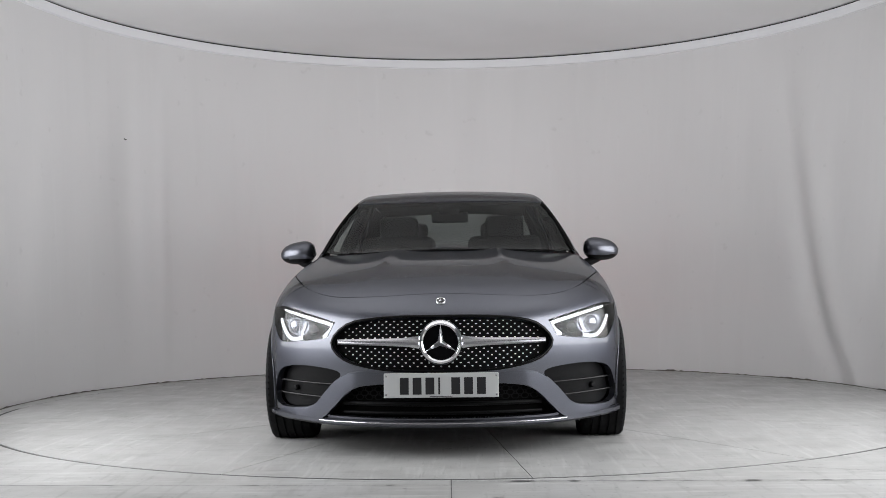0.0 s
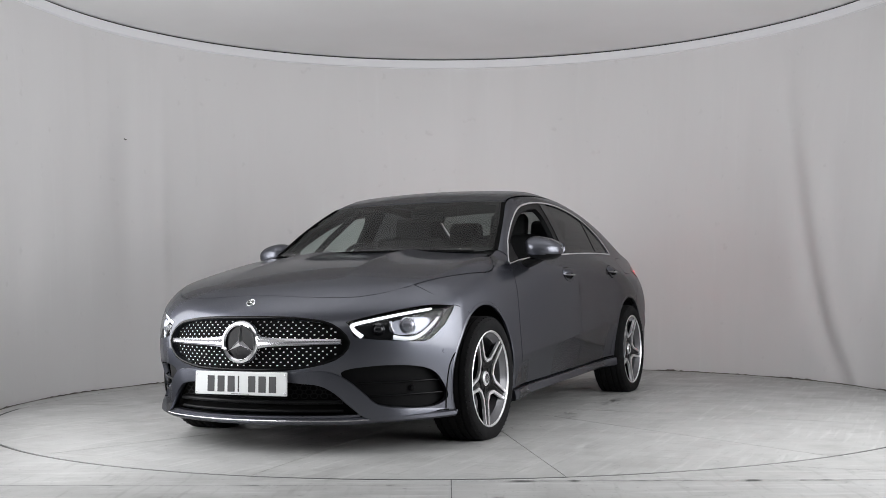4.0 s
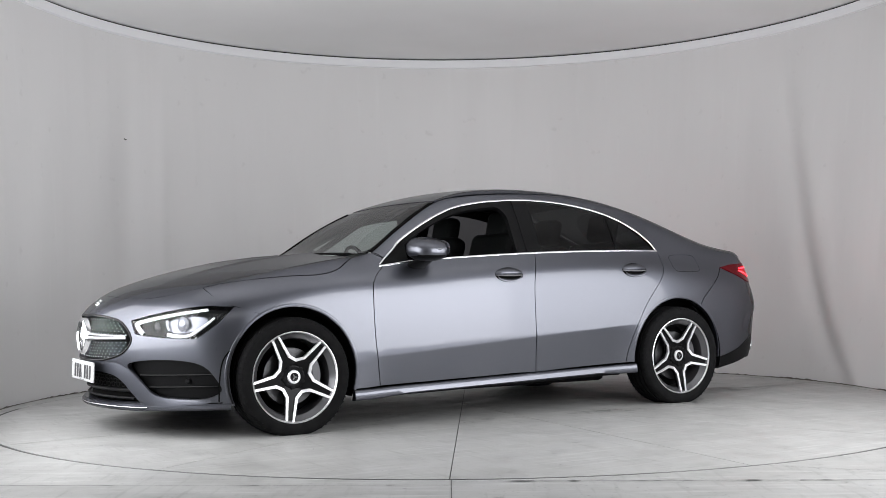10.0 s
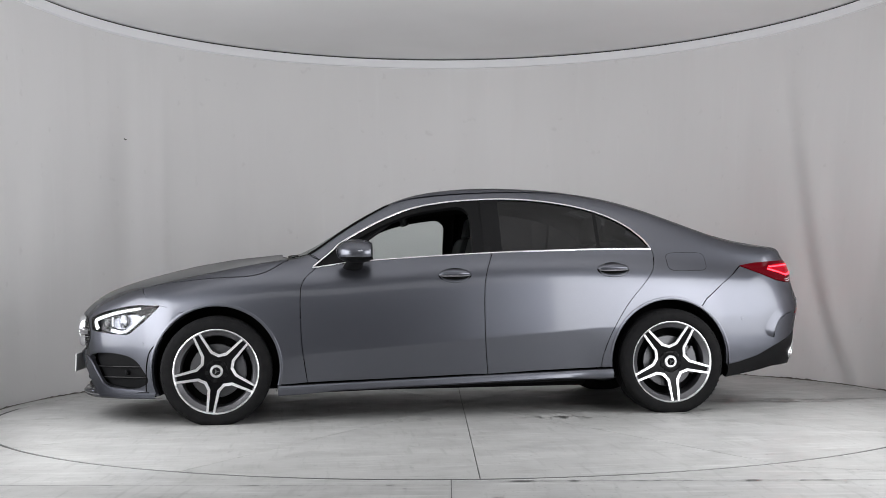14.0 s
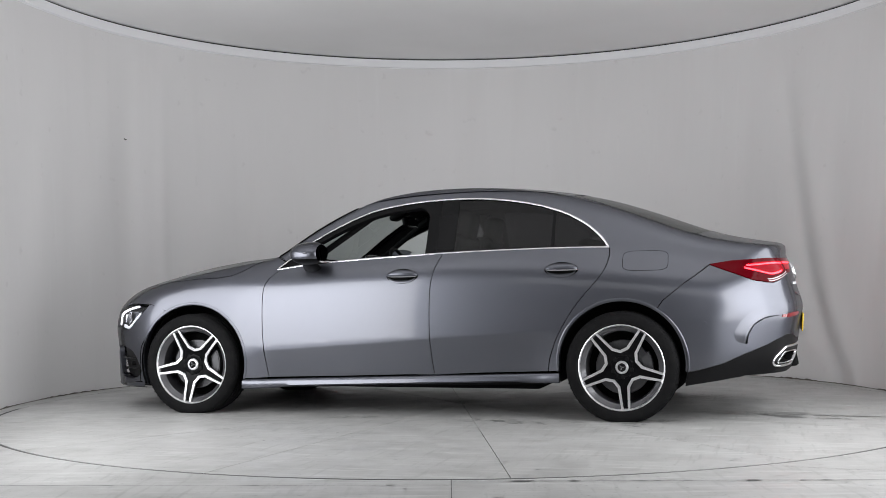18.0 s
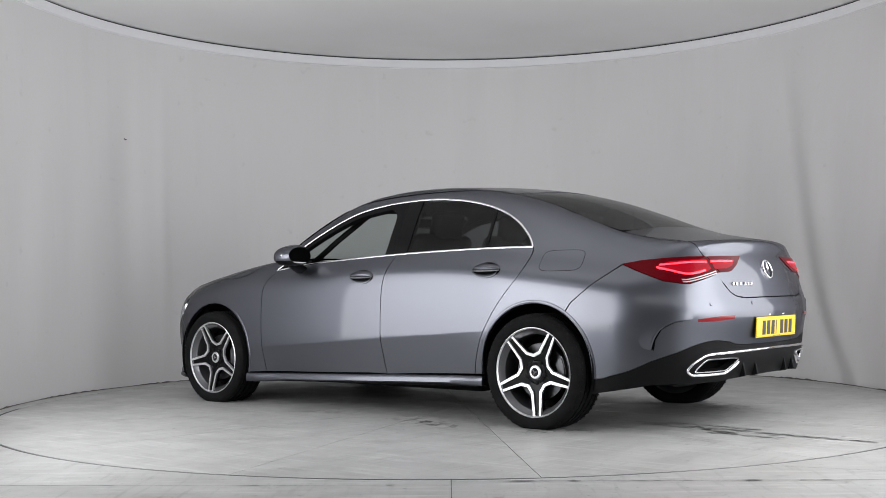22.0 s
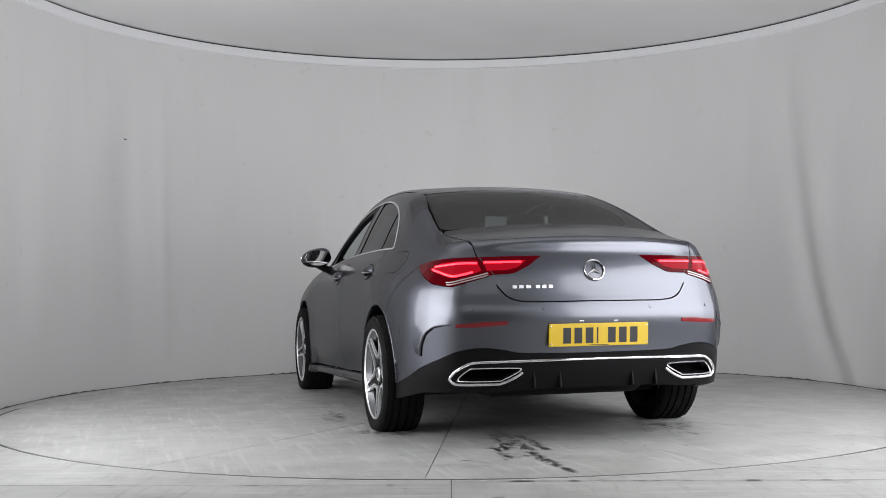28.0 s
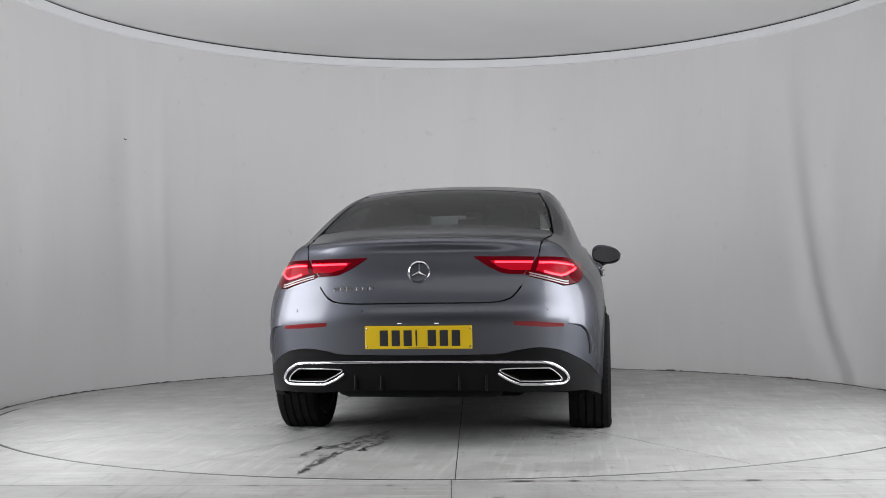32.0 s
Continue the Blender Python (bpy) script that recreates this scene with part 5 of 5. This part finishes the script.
# ---- wheels ----
def build_wheel(at, phase):
    """The rim is turned by phase degrees; the tyre is pressed flat on the ground."""
    wheel = new("wheel")
    wheel.parent = car
    wheel["label"] = "black tyre on a two-tone five-twin-spoke alloy rim"
    bm = bmesh.new()
    prof = [(0.238, 0.095), (0.246, 0.104), (0.262, 0.112), (0.285, 0.1135), (0.303, 0.109), (0.314, 0.100), (0.3185, 0.090)]
    for g in (0.062, 0.022):
        prof += [(0.3215, g + 0.006), (0.314, g + 0.005), (0.314, g - 0.005), (0.3222, g - 0.006)]
    prof += [(r, -h) for r, h in prof[::-1]]
    lathe(bm, prof, 96, "Y")
    bmesh.ops.recalc_face_normals(bm, faces=bm.faces)
    for v in bm.verts:
        low = -WHEEL_Z + 0.001
        if v.co.z < low + 0.03:
            v.co.y *= 1.03
        v.co.z = max(v.co.z, low)
    part("tyre", bm, RUBBER, wheel, "black low-profile tyre", True)
    bm = bmesh.new()
    for k in range(64):
        a = 2 * math.pi * k / 64
        for s in (1, -1):
            m = pose(0, 0, 0, 0, math.degrees(a), 0) @ pose(0.3115, 0.088 * s, 0, 0, 0, -28 * s)
            if m.translation.z > -0.28:
                box(bm, (0.008, 0.026, 0.0085), m, 0.001, 1)
                box(bm, (0.012, 0.003, 0.0060), pose(0, 0, 0, 0, math.degrees(a), 0) @ pose(0.300, 0.1085 * s, 0, 0, 0, 14 * s))
    tagged(part("tread", bm, RUBBER, wheel), kind="stuff")
    bm = bmesh.new()
    lathe(bm, [(0.240, 0.098), (0.241, 0.106), (0.2365, 0.108), (0.231, 0.100)], 80, "Y")
    part("rim_lip", bm, MACHINED, wheel, "bright machined rim edge", True)
    bm = bmesh.new()
    lathe(bm, [(0.232, 0.099), (0.224, 0.088), (0.205, 0.070), (0.198, 0.03), (0.198, -0.06), (0.225, -0.10), (0.238, -0.105)], 64, "Y")
    bmesh.ops.recalc_face_normals(bm, faces=bm.faces)
    part("rim_barrel", bm, ALLOY, wheel, "dark grey rim barrel", True)

    def plan(a, outline, y0, depth, dish=0.0):
        """A flat outline (radius, across) on the wheel's face, turned by a degrees."""
        bm = bmesh.new()
        c, s = math.cos(radians(a)), math.sin(radians(a))
        lo, hi = [], []
        for r, w in outline:
            y = y0 + dish * (r - 0.06) / 0.17
            p = (r * c - w * s, y, r * s + w * c)
            hi.append(bm.verts.new(p))
            lo.append(bm.verts.new((p[0], y - depth, p[2])))
        bm.faces.new(hi)
        n = len(outline)
        for i in range(n):
            bm.faces.new((hi[i], lo[i], lo[(i + 1) % n], hi[(i + 1) % n]))
        bmesh.ops.recalc_face_normals(bm, faces=bm.faces)
        return bm

    for k in range(5):
        a = 90 + 72 * k
        part("spoke", plan(a, [(0.050, -0.036), (0.074, -0.0535), (0.111, -0.0335), (0.234, -0.024), (0.234, 0.024), (0.111, 0.0335), (0.074, 0.0535), (0.050, 0.036)], 0.070, 0.026, 0.020), PIANO, wheel, "dark twin spoke")
        for s in (1, -1):
            rib = [(0.0785, 0.0570 * s), (0.112, 0.0345 * s), (0.236, 0.0245 * s), (0.236, 0.0120 * s), (0.106, 0.0195 * s), (0.0650, 0.0472 * s)]
            part("spoke_face", plan(a, rib, 0.080, 0.014, 0.018), MACHINED, wheel, "bright machined spoke face")
    bm = bmesh.new()
    lathe(bm, [(0.0005, 0.084), (0.033, 0.083), (0.037, 0.078), (0.037, 0.05)], 32, "Y")
    part("hub_cap", bm, MACHINED, wheel, "silver hub cap with plain emblem", True)
    bm = bmesh.new()
    lathe(bm, [(0.0005, 0.0852), (0.0225, 0.0845), (0.0235, 0.083)], 28, "Y")
    part("hub_disc", bm, GLOSSBLACK, wheel, smooth=True)
    for k in range(3):
        part("hub_arm", plan(90 + 120 * k, [(0.0, -0.005), (0.021, 0.0), (0.0, 0.005)], 0.0875, 0.003), CHROME, wheel)
    bm = bmesh.new()
    lathe(bm, [(0.033, 0.073), (0.040, 0.0755), (0.060, 0.0735), (0.068, 0.066)], 40, "Y")
    part("hub_plate", bm, PIANO, wheel, "dark hub plate", True)
    for k in range(5):
        a = radians(90 + 72 * k)
        bm = bmesh.new()
        lathe(bm, [(0.0003, 0.0775), (0.0085, 0.0775), (0.0120, 0.0765), (0.0122, 0.06)], 12, "Y", pose(0.055 * math.cos(a), 0, 0.055 * math.sin(a)))
        part("wheel_bolt", bm, BLACK, wheel, "dark wheel bolt")
    bm = bmesh.new()
    lathe(bm, [(0.075, 0.022), (0.155, 0.022), (0.157, 0.012), (0.157, -0.004), (0.075, -0.004)], 48, "Y")
    part("brake_disc", bm, IRON, wheel, "bare metal brake disc", True)
    bm = bmesh.new()
    arc = [(0.172 * math.cos(radians(q)), 0.172 * math.sin(radians(q))) for q in range(148, 209, 6)]
    arc += [(0.118 * math.cos(radians(q)), 0.118 * math.sin(radians(q))) for q in range(204, 151, -6)]
    prism(bm, arc, 0.06, Matrix(((1, 0, 0, 0), (0, 0, 1, -0.015), (0, 1, 0, 0), (0, 0, 0, 1))), 0.006)
    part("brake_caliper", bm, ALLOY, wheel, "dark grey brake caliper", True)
    bm = bmesh.new()
    lathe(bm, [(0.0005, -0.03), (0.20, -0.035), (0.206, -0.06)], 32, "Y")
    part("backing", bm, VOID, wheel)
    bm = bmesh.new()
    tube(bm, [(0.215 * math.cos(0.9), 0.07, -0.215 * math.sin(0.9)), (0.205 * math.cos(0.9), 0.094, -0.205 * math.sin(0.9))], 0.004, 6)
    part("valve", bm, BLACK, wheel, "small black tyre valve")
    for ob in wheel.children:
        if not ob.name.startswith(("tyre", "tread", "brake")):
            ob.data.transform(Matrix.Rotation(radians(phase), 4, "Y") @ Matrix.Diagonal((1.025, 1, 1.025, 1)))
    wheel.matrix_basis = at
    return wheel


WY, WHEEL_Z = 0.803, HUB - 0.014
build_wheel(pose(AXLE, WY, WHEEL_Z), 28)
build_wheel(pose(-AXLE, WY, WHEEL_Z), 41)
build_wheel(pose(AXLE, -WY, WHEEL_Z, 0, 0, 180), 0)
build_wheel(pose(-AXLE, -WY, WHEEL_Z, 0, 0, 180), 20)


# ---- underneath, wheel arches, cabin ----
def liner(ax, sgn):
    low = -22 if ax > 0 else -16
    vs, fs = [], []
    for k in range(33):
        a = radians(low + (180 - 2 * low) * k / 32)
        for r, y in ((0.368, 0.885), (0.372, 0.80), (0.372, 0.52), (0.02, 0.50)):
            vs.append((ax + r * math.cos(a), y * sgn, HUB + r * math.sin(a)))
    for k in range(32):
        for j in range(3):
            q = (k * 4 + j, k * 4 + j + 1, k * 4 + j + 5, k * 4 + j + 4)
            fs.append(q if sgn > 0 else q[::-1])
    mesh_object("arch_liner", vs, fs, BLACK, car, "black wheel arch liner", True)


for ax in (AXLE, -AXLE):
    for sgn in (1, -1):
        liner(ax, sgn)
bm = bmesh.new()
box(bm, (1.75, 1.44, 0.12), pose(0, 0, 0.222), 0.03)
part("floor_pan", bm, VOID, car, "black underbody")
bm = bmesh.new()
box(bm, (1.1, 1.0, 0.12), pose(1.40, 0, 0.225), 0.03)
part("engine_tray", bm, VOID, car)
bm = bmesh.new()
box(bm, (1.15, 0.96, 0.10), pose(-1.42, 0, 0.275), 0.03)
part("rear_tray", bm, VOID, car)
bm = bmesh.new()
lathe(bm, [(0.001, -0.42), (0.08, -0.42), (0.095, -0.38), (0.095, 0.38), (0.08, 0.42), (0.001, 0.42)], 24, "Y", pose(-1.98, 0.05, 0.315))
part("silencer", bm, BLACK, car, "dull metal silencer", True)
for sgn in (1, -1):
    bm = bmesh.new()
    tube(bm, [(-AXLE, 0.45 * sgn, 0.24), (-AXLE, 0.72 * sgn, 0.27)], 0.03)
    part("suspension_arm", bm, BLACK, car)

card = [(0.80, 0.30), (0.80, 0.88), (0.45, 0.925), (-0.27, 0.965), (-0.9, 0.985), (-1.28, 0.985), (-1.28, 0.9), (-1.0, 0.62), (-0.93, 0.30)]
panel("door_card", [card], flank, FABRIC, car, "dark inner door trim", mirror=True, size=0.05, inset=0.035, skirt=0.02)
panel("headliner", [rf + [(x, -y) for x, y in rf[::-1][1:-1]]], over, FABRIC, car, "dark headliner", size=0.06, inset=0.03, skirt=0)
bm = bmesh.new()
prism(bm, [(0.42, 0.60), (0.46, 0.90), (0.56, 0.935), (0.80, 0.93), (0.95, 0.93), (0.95, 0.60)], 1.36, Matrix(((1, 0, 0, 0), (0, 0, -1, 0.68), (0, 1, 0, 0), (0, 0, 0, 1))), 0.02)
part("dashboard", bm, FABRIC, car, "dark dashboard", True)
bm = bmesh.new()
box(bm, (0.02, 0.50, 0.11), pose(0.50, -0.22, 0.955, 0, -12, 0), 0.008)
part("display", bm, GLOSSBLACK, car, "wide black display screen", True)
bm = bmesh.new()
m = pose(0.36, -0.36, 0.90, 0, -68, 0)
lathe(bm, [(0.170 + 0.013 * math.cos(a), 0.013 * math.sin(a)) for a in np.linspace(0, 2 * math.pi, 9)[:-1]], 40, "Z", m, closed=True)
bmesh.ops.recalc_face_normals(bm, faces=bm.faces)
wheel_rim = part("steering_wheel", bm, FABRIC, car, "black three-spoke steering wheel", True)
bm = bmesh.new()
box(bm, (0.10, 0.13, 0.03), m @ pose(0, 0, 0.0), 0.012)
box(bm, (0.03, 0.32, 0.014), m @ pose(0.0, 0, 0), 0.004)
box(bm, (0.15, 0.03, 0.014), m @ pose(-0.09, 0, 0), 0.004)
part("hub", bm, FABRIC, wheel_rim, smooth=True)


def seat(x, y, name="front_seat", width=0.50, height=0.62):
    s = new(name)
    s.parent = car
    s["label"] = "dark leather seat with headrest"
    bm = bmesh.new()
    box(bm, (0.50, width, 0.16), pose(x + 0.22, y, 0.52, 0, -6, 0), 0.05, 3)
    part("cushion", bm, FABRIC, s, smooth=True)
    bm = bmesh.new()
    box(bm, (0.13, width, height), pose(x - 0.10, y, 0.82, 0, -16, 0), 0.05, 3)
    part("backrest", bm, FABRIC, s, smooth=True)
    bm = bmesh.new()
    box(bm, (0.10, min(width, 0.26), 0.19), pose(x - 0.205, y, 1.17, 0, -12, 0), 0.04, 3)
    part("headrest", bm, FABRIC, s, smooth=True)


for y in (0.36, -0.36):
    seat(-0.12, y)
for y in (0.33, -0.33):
    seat(-0.98, y, "rear_seat", 0.56, 0.50)
bm = bmesh.new()
box(bm, (0.50, 1.20, 0.04), pose(-1.52, 0, 0.995), 0.01)
part("parcel_shelf", bm, FABRIC, car, "dark parcel shelf")
bm = bmesh.new()
box(bm, (0.035, 0.235, 0.070), pose(0.185, 0, 1.225, 0, 8, 0), 0.015, 3)
mir = part("interior_mirror", bm, BLACK, car, "black interior mirror", True)
bm = bmesh.new()
box(bm, (0.004, 0.215, 0.055), pose(0.164, 0, 1.225, 0, 8, 0))
part("glass", bm, MIRROR, mir)
bm = bmesh.new()
box(bm, (0.12, 0.13, 0.04), pose(0.255, 0, 1.272, 0, 22, 0), 0.015)
part("camera_housing", bm, BLACK, car, "black sensor housing behind the windscreen", True)
for sgn in (1, -1):
    bm = bmesh.new()
    tube(bm, [(0.70, 0.60 * sgn, 0.93), (0.45, 0.57 * sgn, 1.10), (0.20, 0.50 * sgn, 1.28)], 0.02, 8)
    part("pillar_trim", bm, FABRIC, car, "dark pillar trim", True)

bm = bmesh.new()
prism(bm, [(-0.48, 0.30), (0.48, 0.30), (0.48, 0.70), (0.72, 0.70), (0.72, 0.985), (-0.72, 0.985), (-0.72, 0.70), (-0.48, 0.70)], 0.03, Matrix(((0, 0, 1, -1.30), (1, 0, 0, 0), (0, 1, 0, 0), (0, 0, 0, 1))))
part("boot_bulkhead", bm, FABRIC, car, "dark wall behind the rear seats")


# ---- turntable ----
def build_turntable():
    """Fourteen concrete wedges on one disc, with thin joints between them."""
    table = tagged(new("turntable"), "pale concrete turntable disc of fourteen wedges with tyre marks", "turntable")
    step_deg = 360 / 14
    bm = bmesh.new()
    lathe(bm, [(0.0001, -0.010), (TABLE_R - 0.04, -0.010), (TABLE_R - 0.04, -0.06)], 100, "Z")
    part("base", bm, JOINT, table, "dark base under the slabs")
    for k in range(14):
        a0, a1 = 6.3 + step_deg * k, 6.3 + step_deg * (k + 1)
        m = Matrix.Rotation(radians((a0 + a1) / 2), 4, "Z")
        vs, fs, n = [], [], 14
        gap = 0.0022
        half = radians(step_deg / 2)
        rs = [0.02, 0.3, 0.8, 1.4, 2.0, 2.5, TABLE_R - 0.003]
        for r in rs:
            lim = half - math.asin(min(0.9, gap / r))
            for i in range(n + 1):
                a = -lim + 2 * lim * i / n
                vs.append(m @ Vector((r * math.cos(a), r * math.sin(a), 0)))
        for j in range(len(rs) - 1):
            for i in range(n):
                q = j * (n + 1) + i
                fs.append((q, q + n + 1, q + n + 2, q + 1))
        rim = [i for i in range(n + 1)] + [j * (n + 1) + n for j in range(1, len(rs))] + [(len(rs) - 1) * (n + 1) + i for i in range(n - 1, -1, -1)] + [j * (n + 1) for j in range(len(rs) - 2, 0, -1)]
        base = len(vs)
        vs += [Vector((vs[i].x, vs[i].y, -0.012)) for i in rim]
        for u in range(len(rim)):
            w = (u + 1) % len(rim)
            fs.append((rim[u], rim[w], base + w, base + u))
        mesh_object("slab", vs, fs, FLOOR, table)
    rnd = random.Random(3)
    bm = bmesh.new()

    def blot(x, y, sx, sy, turn, n=11):
        c, s = math.cos(turn), math.sin(turn)
        ring = []
        for i in range(n):
            a = 2 * math.pi * i / n
            r = 0.55 + 0.6 * rnd.random()
            u, w = sx * r * math.cos(a), sy * r * math.sin(a)
            ring.append(bm.verts.new((x + c * u - s * w, y + s * u + c * w, 0.0012)))
        bm.faces.new(ring)

    for x, y, dx, dy, n in ((-1.30, 0.82, 0.5, 0.16, 26), (-1.75, 0.30, 0.9, 0.12, 34), (-1.70, -0.60, 0.25, 0.2, 22), (-0.80, 0.70, 0.6, 0.25, 20), (1.30, 0.80, 0.35, 0.15, 14), (1.25, -0.80, 0.3, 0.15, 12)):
        for _ in range(n):
            blot(x + rnd.uniform(-dx, dx), y + rnd.gauss(0, dy * 0.5), rnd.uniform(0.008, 0.035), rnd.uniform(0.003, 0.010), rnd.gauss(0.1, 0.25))
    for _ in range(240):
        r, a = TABLE_R * math.sqrt(rnd.random()) * 0.98, rnd.uniform(0, 2 * math.pi)
        blot(r * math.cos(a), r * math.sin(a), rnd.uniform(0.004, 0.022), rnd.uniform(0.002, 0.006), rnd.uniform(0, 3.14))
    # wet prints that trail off behind the car, and patches where the wheels stood
    for line, wide, n in ((((-1.46, 0.224), (-1.995, 0.287), (-2.442, 0.340), (-2.86, 0.364)), 0.030, 120), (((-1.6, 0.30), (-1.90, 0.355), (-2.13, 0.396)), 0.035, 50),
                          (((-2.0, 0.44), (-2.16, 0.459), (-2.45, 0.475)), 0.025, 34), (((-1.60, 0.18), (-1.95, 0.20), (-2.2, 0.235)), 0.030, 44)):
        for _ in range(n):
            u = rnd.random() * (len(line) - 1)
            k = min(int(u), len(line) - 2)
            f = u - k
            x, y = (line[k][i] + (line[k + 1][i] - line[k][i]) * f for i in (0, 1))
            blot(x, y + rnd.gauss(0, wide * 0.5), rnd.uniform(0.012, 0.040), rnd.uniform(0.004, 0.011), 0.12 + rnd.gauss(0, 0.4), 8)
    for x, y, dx, dy, n in ((-1.50, -0.66, 0.14, 0.13, 40), (-1.66, -0.74, 0.12, 0.12, 14), (-1.30, 0.93, 0.10, 0.12, 18), (-1.41, 0.75, 0.05, 0.05, 14), (-0.40, 0.93, 0.16, 0.07, 34), (-0.60, 0.98, 0.12, 0.06, 16),
                            (0.45, 0.85, 0.25, 0.10, 22), (0.8, 0.35, 0.3, 0.2, 26), (1.9, 0.1, 0.2, 0.2, 14)):
        for _ in range(n):
            blot(x + rnd.gauss(0, dx * 0.6), y + rnd.gauss(0, dy * 0.6), rnd.uniform(0.008, 0.035), rnd.uniform(0.004, 0.014), rnd.uniform(0, 3.14), 9)
    for x, y in ((-2.56, -1.195), (-1.39, -1.51), (-2.387, 0.692), (-2.236, -0.261), (-2.303, -0.45), (-2.136, 0.919), (0.53, 1.95), (0.263, 1.595)):
        blot(x, y, 0.028, 0.008, rnd.uniform(0, 3.14), 9)
    tagged(part("floor_stain", bm, STAIN, table, "dark tyre prints and flecks"), kind="stuff")
    return table


turntable = build_turntable()


def motions():
    rows_car, rows_table = [], []
    for k in range(0, 65):
        t = k / 2
        turn = -90.571 - 5.8243 * t + (-0.28 if t == 0 else 0.1 if t == 0.5 else 0)
        c, s = math.cos(radians(turn)), math.sin(radians(turn))
        rows_car.append((t, pose(0.1895 * c + 0.0578 * s, 0.1895 * s - 0.0578 * c, 0, 0, 0, turn)))
        rows_table.append((t, pose(0, 0, 0, 0, 0, turn)))
    walk(car, rows_car)
    walk(turntable, rows_table)


motions()
